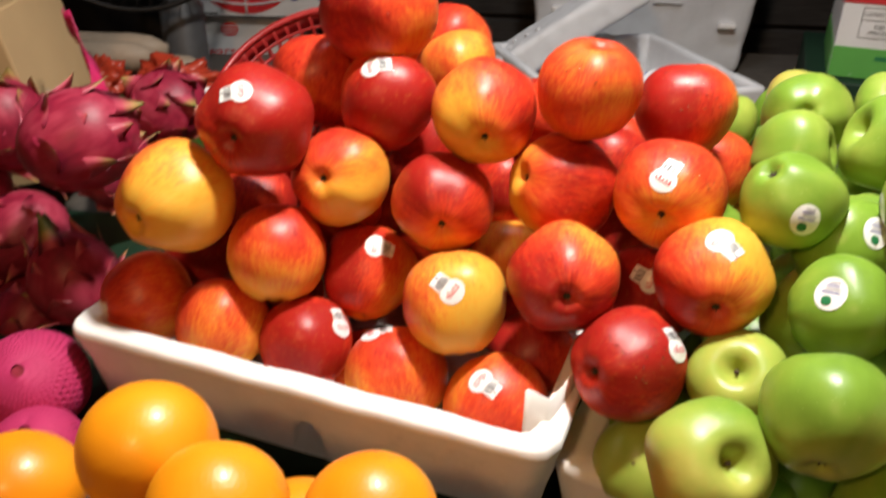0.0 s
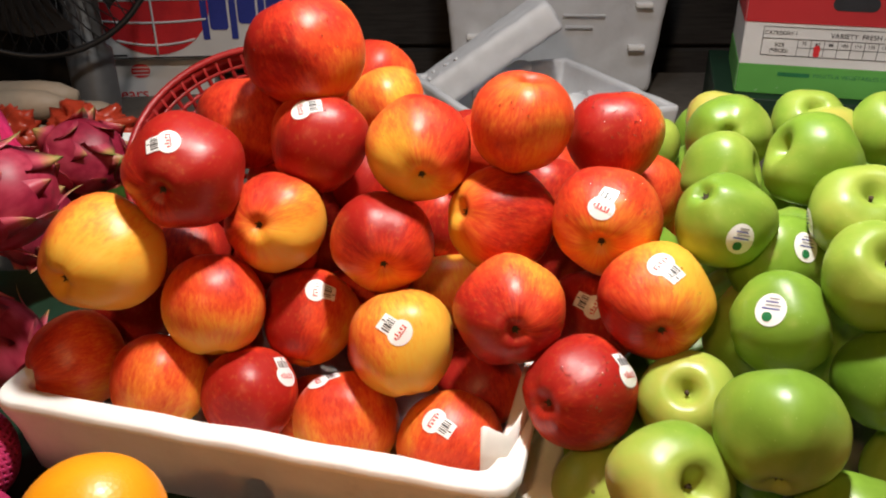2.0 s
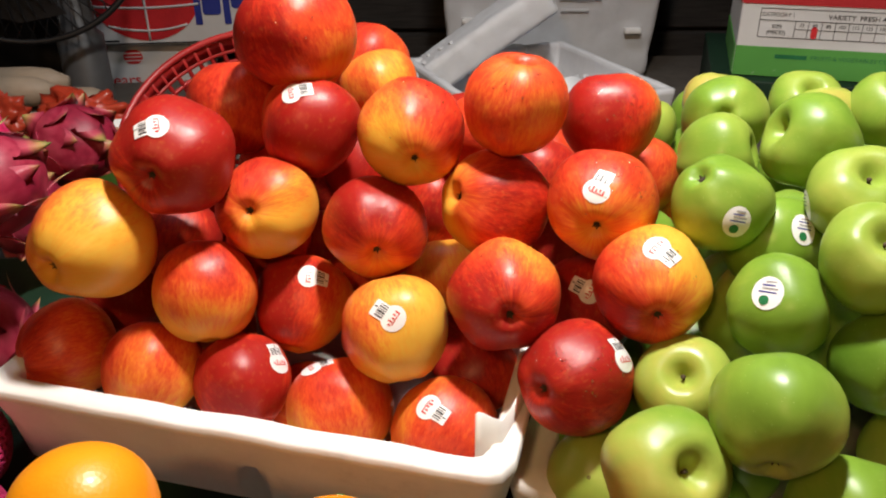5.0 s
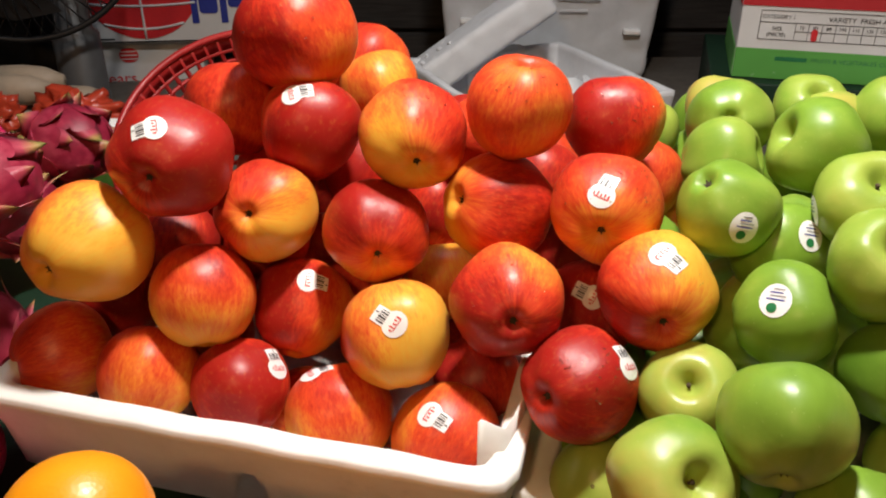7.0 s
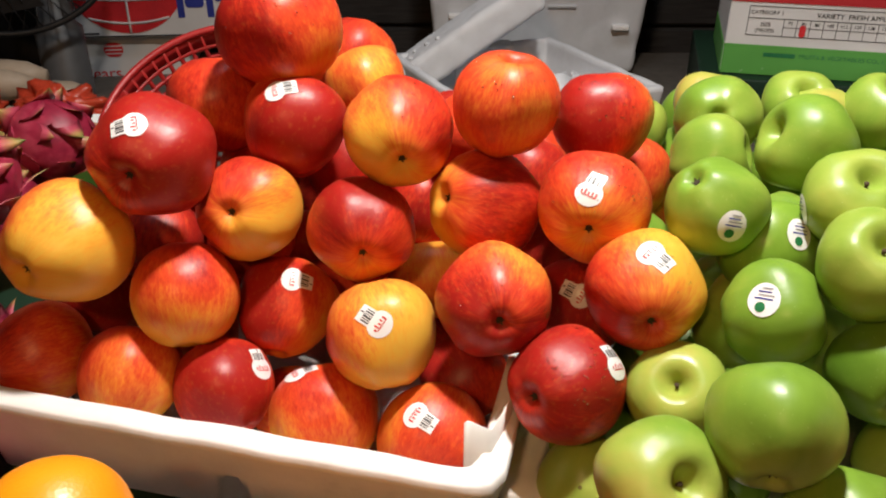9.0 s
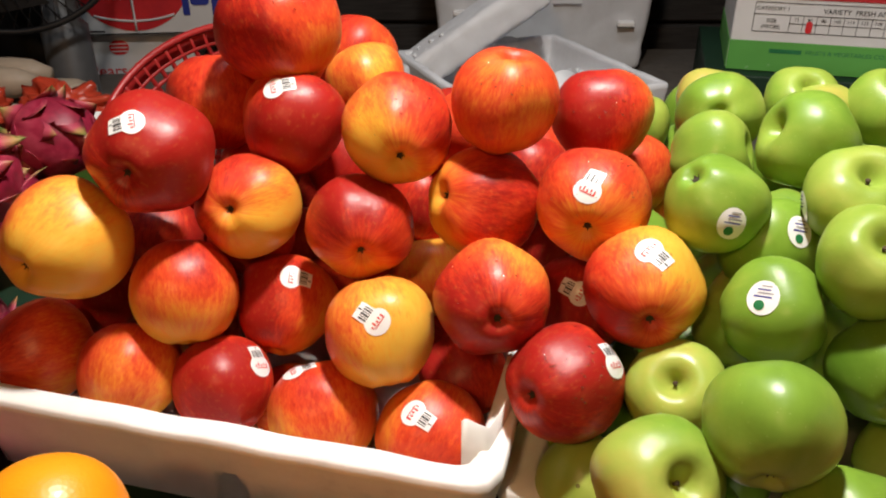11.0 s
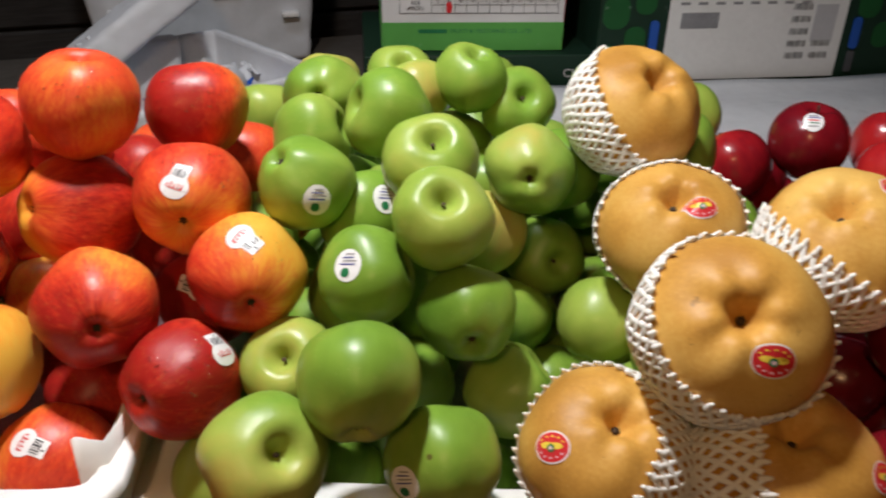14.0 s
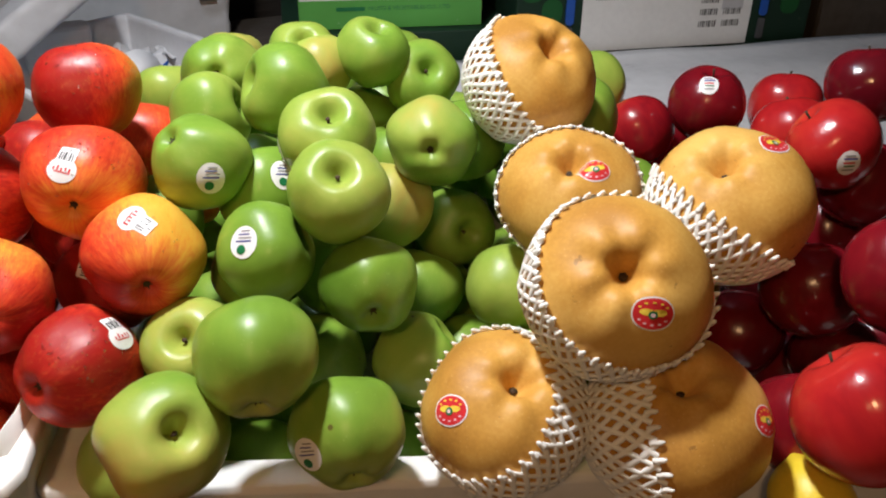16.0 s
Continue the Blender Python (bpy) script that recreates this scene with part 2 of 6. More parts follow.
M_RED, M_GREEN, M_PEAR, M_NECT, M_ORANGE = red_apple_skin(), green_apple_skin(), pear_skin(), nectarine_skin(), orange_peel()
M_LEMON = simple("lemon_peel", (0.78, 0.58, 0.03), 0.4, 400, 0.08, 0.25)
M_DRAGON, M_BRACT = dragon_skin(), bract_skin()
M_WATER = mat("water", 0.05, 0.5)
wt = M_WATER.node_tree
w_clear, w_gloss, w_mix = wt.nodes.new("ShaderNodeBsdfTransparent"), wt.nodes.new("ShaderNodeBsdfGlossy"), wt.nodes.new("ShaderNodeMixShader")
w_gloss.inputs["Roughness"].default_value = 0.06
w_mix.inputs[0].default_value = 0.34
wt.links.new(w_clear.outputs[0], w_mix.inputs[1])
wt.links.new(w_gloss.outputs[0], w_mix.inputs[2])
wt.links.new(w_mix.outputs[0], wt.nodes["Material Output"].inputs["Surface"])
M_STEM = simple("dry_stem", (0.055, 0.035, 0.018), 0.8, 400, 0.4, 0.4)
M_CALYX = simple("dry_calyx", (0.035, 0.026, 0.014), 0.85, 500, 0.5, 0.6)
M_FOAM = foam("white_foam", (0.86, 0.85, 0.83))
M_OLDFOAM = foam("old_white_foam", (0.63, 0.64, 0.66), 260)
M_NET = foam("white_foam_net", (0.88, 0.87, 0.83), 500)
M_PINKNET = foam("pink_foam_net", (0.46, 0.03, 0.12), 500)
M_SHEET = foam("white_foam_sheet", (0.80, 0.81, 0.83), 500)
M_PAPER = simple("white_paper", (0.82, 0.82, 0.80), 0.6, 90, 0.05, 0.1)
M_STICK = simple("sticker_white", (0.80, 0.80, 0.80), 0.3, 200, 0.04, 0.02)
M_INK = simple("black_ink", (0.025, 0.025, 0.03), 0.4, 300, 0.2, 0.02)
M_REDINK = simple("red_ink", (0.62, 0.03, 0.035), 0.35, 300, 0.12, 0.02)
M_BLUEINK = simple("blue_ink", (0.03, 0.045, 0.28), 0.4, 200, 0.15, 0.02)
M_GREENINK = simple("green_ink", (0.02, 0.17, 0.06), 0.4, 300, 0.2, 0.02)
M_GREYINK = simple("grey_ink", (0.27, 0.27, 0.28), 0.5, 300, 0.2, 0.02)
M_YELLOWINK = simple("yellow_ink", (0.80, 0.60, 0.06), 0.4, 300, 0.1, 0.02)
M_PINKSTICK = simple("pink_sticker", (0.74, 0.52, 0.58), 0.35, 200, 0.08, 0.02)
M_C_WHITE = carton("white_carton", (0.72, 0.71, 0.70))
M_C_RED = carton("red_carton", (0.50, 0.025, 0.03))
M_C_GREEN = carton("green_carton", (0.11, 0.38, 0.07))
M_C_DARK = carton("dark_green_carton", (0.008, 0.032, 0.016))
M_C_LEAF = carton("leaf_print", (0.012, 0.10, 0.022))
M_C_TAN = carton("tan_carton", (0.50, 0.34, 0.17))
M_PLANK = plank_paint()
M_BASKET = simple("red_plastic", (0.31, 0.016, 0.016), 0.38, 70, 0.15, 0.05)
M_DARK = simple("dark_metal", (0.008, 0.008, 0.009), 0.45, 120, 0.3, 0.15, 0.5)
M_GREY = simple("grey_plastic", (0.075, 0.076, 0.08), 0.5, 60, 0.15, 0.1)
# darker than white radish: the dim light at the back is in this colour
M_ROOT = simple("dimmed_radish", (0.33, 0.26, 0.19), 0.55, 90, 0.12, 0.25)
M_BAG = simple("orange_bag", (0.42, 0.045, 0.02), 0.3, 120, 0.2, 0.3)
M_PINKTAPE = simple("pink_ribbon", (0.62, 0.03, 0.14), 0.35, 80, 0.15, 0.1)
M_DECK = simple("stall_deck", (0.10, 0.085, 0.07), 0.8, 40, 0.3, 0.3)
M_FLOOR = simple("concrete_floor", (0.20, 0.19, 0.18), 0.85, 25, 0.25, 0.3)
M_CEIL = simple("stall_roof", (0.16, 0.16, 0.16), 0.8, 12, 0.2, 0.1)
M_BLUE = simple("blue_plastic", (0.02, 0.09, 0.42), 0.35, 80, 0.15, 0.05)
M_LEAF = simple("green_leaf", (0.09, 0.19, 0.03), 0.5, 150, 0.3, 0.2)


# ---------- mesh tools ----------
def mesh_of(name, verts, faces, material, smooth=True):
    me = bpy.data.meshes.new(name)
    me.from_pydata([tuple(v) for v in verts], [], faces)
    me.materials.append(material)
    me.polygons.foreach_set("use_smooth", [smooth] * len(me.polygons))
    me.update()
    return me


def part(name, me, parent, label="", m=None):
    ob = new(name, me)
    ob.parent = parent
    if m is not None:
        ob.matrix_basis = m
    return tagged(ob, label)


def box_mesh(name, sx, sy, sz, material, bevel=0.004, taper=0.0, seg=2):
    """A bevelled block, its base at z = 0; taper narrows the base."""
    bm = bmesh.new()
    bmesh.ops.create_cube(bm, size=1)
    for v in bm.verts:
        k = 1 - (taper if v.co.z < 0 else 0)
        v.co = Vector((v.co.x * sx * k, v.co.y * sy * k, (v.co.z + 0.5) * sz))
    if bevel:
        bmesh.ops.bevel(bm, geom=bm.edges[:], offset=bevel, segments=seg, affect="EDGES", profile=0.5)
    me = bpy.data.meshes.new(name)
    bm.to_mesh(me)
    bm.free()
    me.materials.append(material)
    me.polygons.foreach_set("use_smooth", [False] * len(me.polygons))
    return me


def worn(me, cuts, amount, scale):
    """Cuts a block finer and dents it all over, as old foam is."""
    bm = bmesh.new()
    bm.from_mesh(me)
    bmesh.ops.triangulate(bm, faces=[f for f in bm.faces if len(f.verts) > 4])
    for _ in range(cuts):
        longest = max(e.calc_length() for e in bm.edges)
        bmesh.ops.subdivide_edges(bm, edges=[e for e in bm.edges if e.calc_length() > longest * 0.45], cuts=1, use_grid_fill=True)
    bm.normal_update()
    for v in bm.verts:
        d = noise.noise(v.co * scale) + 0.6 * noise.noise(v.co * scale * 2.7)
        v.co += v.normal * (amount * (d if d > -0.25 else 2.2 * d))
    bm.to_mesh(me)
    bm.free()
    me.polygons.foreach_set("use_smooth", [True] * len(me.polygons))
    return me


def tube(points, radius, sides=6, closed=False, verts=None, faces=None):
    """A tube along points, added to verts and faces; radius may be a list."""
    verts = [] if verts is None else verts
    faces = [] if faces is None else faces
    n, b0 = len(points), len(verts)
    pts = [Vector(p) for p in points]
    for i, p in enumerate(pts):
        d = pts[(i + 1) % n] - pts[i - 1] if closed else pts[min(i + 1, n - 1)] - pts[max(i - 1, 0)]
        d.normalize()
        a = d.cross(Vector((0.31, 0.17, 0.94)))
        if a.length < 1e-3:
            a = d.cross(Vector((1, 0, 0)))
        a.normalize()
        c = d.cross(a)
        r = radius[i] if isinstance(radius, list) else radius
        for k in range(sides):
            t = 2 * math.pi * k / sides
            verts.append(p + a * (r * math.cos(t)) + c * (r * math.sin(t)))
    for i in range(n if closed else n - 1):
        j = (i + 1) % n
        for k in range(sides):
            l = (k + 1) % sides
            faces.append((b0 + i * sides + k, b0 + i * sides + l, b0 + j * sides + l, b0 + j * sides + k))
    if not closed:
        faces.append(tuple(b0 + k for k in reversed(range(sides))))
        faces.append(tuple(b0 + (n - 1) * sides + k for k in range(sides)))
    return verts, faces


def frame_to(z, spin=0.0):
    """A rotation that takes local z to the direction z."""
    q = Vector(z).normalized().to_track_quat("Z", "Y").to_matrix().to_4x4()
    return q @ Matrix.Rotation(radians(spin), 4, "Z")


# ---------- fruit ----------
def profile(kind, flat):
    """The outline of a fruit: radius by the angle from its stem end, in units of its greatest radius."""
    top, tw, bot, bw, power, taper = {"red": (0.40, 0.20, 0.22, 0.17, 2.10, 0.08), "green": (0.47, 0.25, 0.26, 0.19, 2.12, 0.11), "pear": (0.46, 0.175, 0.16, 0.22, 2.12, 0.02),
                                      "nect": (0.20, 0.24, 0.05, 0.2, 2.1, 0.05), "orange": (0.03, 0.12, 0.05, 0.1, 2.02, 0.0), "lemon": (-0.12, 0.2, -0.1, 0.16, 2.0, 0.0), "dragon": (0.0, 0.2, 0.0, 0.2, 2.0, 0.0)}[kind]
    psi, rad = [], []
    for i in range(401):
        a = math.pi * i / 400
        s, c = math.sin(a), math.cos(a)
        x = abs(s) ** (2 / power) * (1 + taper * c - 0.3 * taper)
        z = flat * math.copysign(abs(c) ** (2 / power), c)
        z -= top * flat * math.exp(-(x / tw) ** 2) * (c > 0)
        z += bot * flat * math.exp(-(x / bw) ** 2) * (c < 0)
        psi.append(math.atan2(x, z))
        rad.append(math.hypot(x, z))
    return np.array(psi), np.array(rad)


class Fruit:
    """The skin of one fruit as a radius in every direction, so that stickers and nets can follow it."""

    def __init__(self, kind, r, flat, seed):
        self.kind, self.r = kind, r
        self.psi, self.rad = profile(kind, flat)
        rnd = random.Random(seed)
        self.off = Vector([rnd.uniform(-50, 50) for _ in range(3)])
        self.ph = rnd.uniform(0, 6.28)
        self.lob = {"red": 0.036, "green": 0.038, "pear": 0.018, "nect": 0.02, "orange": 0.004, "lemon": 0.01, "dragon": 0.02}[kind]
        self.lumps = {"red": 0.075, "green": 0.085, "pear": 0.06, "nect": 0.05, "orange": 0.03, "lemon": 0.04, "dragon": 0.06}[kind]

    def at(self, d):
        ang = math.atan2(math.hypot(d.x, d.y), d.z)
        az = math.atan2(d.y, d.x)
        k = float(np.interp(ang, self.psi, self.rad))
        k *= 1 + self.lob * math.cos(5 * az + self.ph) * math.sin(ang) * (0.25 + 0.75 * (ang / math.pi)) + self.lumps * noise.noise(d * 1.1 + self.off)
        if self.kind == "pear":
            k *= 1 + 0.035 * math.cos(6 * az + self.ph) * math.exp(-((ang - 0.42) / 0.26) ** 2) + 0.02 * noise.noise(d * 3.3 + self.off)
        return self.r * k

    def mesh(self, name, material, rings=30, segs=44):
        verts, faces = [], []
        for i in range(rings + 1):
            u = i / rings
            a = math.pi * (u - 0.10 * math.sin(2 * math.pi * u))
            for j in range(segs):
                t = 2 * math.pi * j / segs
                d = Vector((math.sin(a) * math.cos(t), math.sin(a) * math.sin(t), math.cos(a)))
                verts.append(d * self.at(d))
        for i in range(rings):
            for j in range(segs):
                k = (j + 1) % segs
                faces.append((i * segs + j, (i + 1) * segs + j, (i + 1) * segs + k, i * segs + k))
        return mesh_of(name, verts, faces, material)

    def patch(self, name, centre, up, shape, material, lift, steps=5):
        """A thin piece on the skin: shape(a, b) for a, b in 0..1 gives its place in metres across the tangent plane."""
        c = Vector(centre).normalized()
        e2 = (Vector(up) - c * c.dot(Vector(up))).normalized()
        e1 = e2.cross(c)
        r = self.at(c)
        verts, faces = [], []
        na, nb = steps
        for i in range(na + 1):
            for j in range(nb + 1):
                u, v = shape(i / na, j / nb)
                d = (c + e1 * (u / r) + e2 * (v / r)).normalized()
                verts.append(d * (self.at(d) + lift))
        for i in range(na):
            for j in range(nb):
                k = i * (nb + 1) + j
                faces.append((k, k + nb + 1, k + nb + 2, k + 1))
        return mesh_of(name, verts, faces, material)


def disc(cx, cy, rx, ry):
    return lambda a, b: (cx + rx * b * math.cos(2 * math.pi * a), cy + ry * b * math.sin(2 * math.pi * a))


def bar(cx, cy, w, h):
    return lambda a, b: (cx + w * (a - 0.5), cy + h * (b - 0.5))


def red_sticker(f, ob, c, up):
    s = part("sticker", f.patch("sticker", c, up, disc(0, -0.0045, 0.0098, 0.009), M_STICK, 0.0004, (22, 3)), ob, "white fruit sticker with a barcode tab")
    part("barcode_tab", f.patch("barcode_tab", c, up, bar(0, 0.0065, 0.0125, 0.0125), M_STICK, 0.0005, (4, 4)), s)
    for i, wd in enumerate((0.0011, 0.0006, 0.0014, 0.0005, 0.0010, 0.0006)):
        part("barcode_line", f.patch("barcode_line", c, up, bar(-0.0042 + 0.0017 * i, 0.0055, wd, 0.0062), M_INK, 0.0007, (1, 3)), s)
    part("barcode_line", f.patch("barcode_line", c, up, bar(0.001, 0.0106, 0.0009, 0.0026), M_INK, 0.0007, (1, 2)), s)
    for i in range(5):
        part("print_bar", f.patch("print_bar", c, up, bar(-0.0052 + 0.0026 * i, -0.0042 + 0.0007 * (i % 2), 0.0011, 0.0022 + 0.0012 * (i % 3 == 1)), M_REDINK, 0.0007, (1, 2)), s)
    part("print_bar", f.patch("print_bar", c, up, bar(0.0005, -0.0060, 0.0105, 0.0007), M_REDINK, 0.0007, (4, 1)), s)


def green_sticker(f, ob, c, up, material=None):
    s = part("sticker", f.patch("sticker", c, up, disc(0, 0, 0.0098, 0.0112), material or M_STICK, 0.0004, (22, 3)), ob, "small round fruit sticker")
    part("print_dot", f.patch("print_dot", c, up, disc(-0.001, -0.005, 0.0032, 0.0032), M_GREENINK, 0.0007, (12, 1)), s)
    for i in range(4):
        part("print_bar", f.patch("print_bar", c, up, bar(0.0012 * (i % 2), 0.0005 + 0.0023 * i, 0.011 - 0.0015 * i, 0.0009), M_GREYINK if i % 2 else M_BLUEINK, 0.0007, (4, 1)), s)


def pear_sticker(f, ob, c, up):
    s = part("sticker", f.patch("sticker", c, up, disc(0, 0, 0.0122, 0.0098), M_STICK, 0.0004, (24, 3)), ob, "oval red fruit sticker with a white rim")
    part("red_field", f.patch("red_field", c, up, disc(0, 0, 0.0112, 0.0088), M_REDINK, 0.0006, (24, 3)), s)
    part("yellow_wing", f.patch("yellow_wing", c, up, disc(-0.003, 0.0008, 0.0042, 0.002), M_YELLOWINK, 0.0008, (12, 1)), s)
    part("yellow_wing", f.patch("yellow_wing", c, up, disc(0.003, 0.0008, 0.0042, 0.002), M_YELLOWINK, 0.0008, (12, 1)), s)
    part("green_spot", f.patch("green_spot", c, up, disc(0, -0.0006, 0.0024, 0.0024), M_GREENINK, 0.001, (12, 1)), s)
    part("pink_spot", f.patch("pink_spot", c, up, disc(0, -0.0006, 0.0012, 0.0012), M_PINKSTICK, 0.0012, (10, 1)), s)
    for i in range(5):
        a = radians(35 + 27.5 * i)
        part("print_bar", f.patch("print_bar", c, up, bar(0.0085 * math.cos(a), 0.0063 * math.sin(a), 0.0018, 0.001), M_YELLOWINK, 0.0008, (1, 1)), s)
        part("print_bar", f.patch("print_bar", c, up, bar(0.0085 * math.cos(a), -0.0063 * math.sin(a), 0.0018, 0.001), M_PINKSTICK, 0.0008, (1, 1)), s)


def nectarine_sticker(f, ob, c, up):
    s = part("sticker", f.patch("sticker", c, up, disc(0, 0, 0.0088, 0.0108), M_STICK, 0.0004, (22, 3)), ob, "white oval sticker with red and green print")
    for i, (v, w, mt) in enumerate(((0.0062, 0.008, M_GREYINK), (0.0038, 0.010, M_BLUEINK), (0.0006, 0.009, M_REDINK), (-0.0022, 0.008, M_GREENINK), (-0.0055, 0.009, M_GREYINK))):
        part("print_bar", f.patch("print_bar", c, up, bar(0.0006 * (i % 2), v, w, 0.0013), mt, 0.0007, (5, 1)), s)


def stem_of(f, ob, length=0.012, thick=0.0013):
    z = f.at(Vector((0, 0, 1)))
    lean = 0.25 * math.sin(f.ph)
    pts = [(0, 0, z - 0.003), (lean * length * 0.3, 0, z + length * 0.4), (lean * length, 0.1 * length, z + length)]
    v, fc = tube(pts, [thick * 0.9, thick * 0.85, thick * 1.3], 6)
    part("stem", mesh_of("stem", v, fc, M_STEM), ob, "short dry brown stem")


def calyx_of(f, ob, size=0.0042):
    z = -f.at(Vector((0, 0, -1)))
    verts, faces = [], []
    for i in range(5):
        a = 2 * math.pi * i / 5 + f.ph
        b = len(verts)
        for rr, da, dz in ((0.0003, -0.5, 0), (0.0003, 0.5, 0), (size, 0.25, -0.0022), (size * 1.25, 0.0, -0.0034), (size, -0.25, -0.0022)):
            verts.append((rr * math.cos(a + da), rr * math.sin(a + da), z + 0.0006 + dz))
        faces.append((b, b + 1, b + 2, b + 3, b + 4))
    d0 = len(verts)
    for j in range(10):
        a = 2 * math.pi * j / 10
        verts.append((0.0031 * math.cos(a), 0.0031 * math.sin(a), z - 0.0009))
    faces.append(tuple(range(d0, d0 + 10)))
    part("calyx", mesh_of("calyx", verts, faces, M_CALYX, False), ob, "dry dark calyx star")


SEED = [100]
LOOKS = {"red": ("red_apple", M_RED, "apple", "red apples in the foam box"), "green": ("green_apple", M_GREEN, "apple", "green apples in the heap"),
         "pear": ("asian_pear", M_PEAR, "pear", "netted pears"), "nect": ("dark_red_apple", M_NECT, "apple", "dark red apples in the heap"), "orange": ("orange", M_ORANGE, "orange", "oranges"),
         "lemon": ("lemon", M_LEMON, "lemon", ""), "dragon": ("dragon_fruit", M_DRAGON, "dragon fruit", "dragon fruits")}


def fruit(kind, x, y, z, r, flat, axis, tone, label, mark=None, up=(0, 0, 1), blush=(0, 0, 0)):
    """One fruit: its middle, radius, height over width, the way its stem end points, ripeness; mark: the way its sticker faces; blush: the way its reddest side faces."""
    SEED[0] += 1
    f = Fruit(kind, r, flat, SEED[0])
    name, material, category, group = LOOKS[kind]
    ob = new(name, f.mesh(name, material))
    turn = frame_to(axis, (SEED[0] * 67) % 360)
    ob.matrix_basis = Matrix.Translation((x, y, z)) @ turn
    inv = turn.to_3x3().transposed()
    way = inv @ Vector(blush)
    ob.color = (tone, 0.5 + 0.5 * way.x, 0.5 + 0.5 * way.y, 0.5 + 0.5 * way.z)
    tagged(ob, label, category, group)
    if kind in ("red", "green", "pear"):
        stem_of(f, ob, {"red": 0.008, "green": 0.004, "pear": 0.003}[kind], 0.0022 if kind == "pear" else 0.0014)
        calyx_of(f, ob, 0.0027)
    elif kind == "nect":
        stem_of(f, ob, 0.008, 0.001)
    elif kind == "orange":
        v, fc = tube([(0, 0, f.at(Vector((0, 0, 1))) - 0.0005), (0, 0, f.at(Vector((0, 0, 1))) + 0.0014)], [0.0032, 0.0024], 7)
        part("stem_button", mesh_of("stem_button", v, fc, M_LEAF), ob, "small green stem button")
    if mark:
        {"red": red_sticker, "green": green_sticker, "pear": pear_sticker, "nect": nectarine_sticker}[kind](f, ob, inv @ Vector(mark), inv @ Vector(up))
    return ob, f, turn


def foam_net(f, ob, turn, axis, reach, material=None, strands=40, thick=0.0017, name="foam_net", label="white diamond-mesh foam fruit net"):
    """A sleeve of crossed foam strands that holds one side of a fruit, with a toothed edge."""
    c = (turn.to_3x3().transposed() @ Vector(axis)).normalized()
    a1 = c.orthogonal().normalized()
    a2 = c.cross(a1)
    rnd = random.Random(int(1000 * f.ph))
    verts, faces = [], []
    n = 22

    def skin(al, az, out):
        d = (c * math.cos(al) + (a1 * math.cos(az) + a2 * math.sin(az)) * math.sin(al)).normalized()
        return d * (f.at(d) + out), d

    for way in (-1, 1):
        for i in range(strands):
            b0 = len(verts)
            for k in range(n + 1):
                al = 0.12 + (reach + 0.01 * math.sin(2.1 * i) - 0.12) * k / n
                az = 2 * math.pi * i / strands + way * (al - 0.1) * 0.62 + 0.018 * math.sin(9 * al + i)
                p, d = skin(al, az, thick * 0.62)
                q, _ = skin(al + 0.01, az + way * 0.0062, thick * 0.62)
                across = (q - p).cross(d).normalized()
                w = thick * (1.12 + 0.22 * math.sin(k * 2.4 + i))
                for e in range(6):
                    t = math.pi * e / 3
                    verts.append(p + across * (w * math.cos(t)) + d * (thick * 0.62 * math.sin(t)))
            for k in range(n):
                for e in range(6):
                    g = (e + 1) % 6
                    faces.append((b0 + k * 6 + e, b0 + k * 6 + g, b0 + k * 6 + 6 + g, b0 + k * 6 + 6 + e))
    # the cut edge: a soft bead at every second strand's end
    for i in range(strands):
        az = 2 * math.pi * i / strands + (reach - 0.1) * 0.62 + rnd.uniform(-0.012, 0.012)
        tip = rnd.uniform(0.055, 0.095)
        pts = [skin(reach + tip * k / 4 - 0.06 * (1 - k / 4), az + rnd.uniform(-0.006, 0.006), thick * (0.7 + 1.1 * (k / 4) ** 2))[0] for k in range(5)]
        tube(pts, [thick * 1.25, thick * 1.1, thick * 1.0, thick * 0.95, thick * 0.5], 6, False, verts, faces)
    part(name, mesh_of(name, verts, faces, material or M_NET), ob, label)


def water_drops(f, ob, turn, count, seed):
    """Small clear drops that cling to the upper skin of a wet fruit."""
    rnd = random.Random(seed)
    inv = turn.to_3x3().transposed()
    verts, faces = [], []
    for _ in range(count):
        d = inv @ Vector((rnd.gauss(0.05, 0.45), rnd.gauss(-0.45, 0.35), rnd.gauss(0.75, 0.3))).normalized()
        p, size = d * f.at(d), rnd.choice((0.0004, 0.0005, 0.0006, 0.0008, 0.0011))
        a1 = d.orthogonal().normalized()
        a2 = d.cross(a1)
        b0 = len(verts)
        for h, w in ((-0.3, 1.0), (0.25, 0.92), (0.55, 0.55)):
            verts += [p + d * (h * size) + (a1 * math.cos(k * math.pi / 4) + a2 * math.sin(k * math.pi / 4)) * (w * size) for k in range(8)]
        verts.append(p + d * (0.7 * size))
        for r in range(2):
            faces += [(b0 + r * 8 + k, b0 + r * 8 + (k + 1) % 8, b0 + r * 8 + 8 + (k + 1) % 8, b0 + r * 8 + 8 + k) for k in range(8)]
        faces += [(b0 + 16 + k, b0 + 16 + (k + 1) % 8, b0 + 24) for k in range(8)]
    tagged(part("surface_water", mesh_of("surface_water", verts, faces, M_WATER), ob, "tiny clear water drops"), kind="stuff")


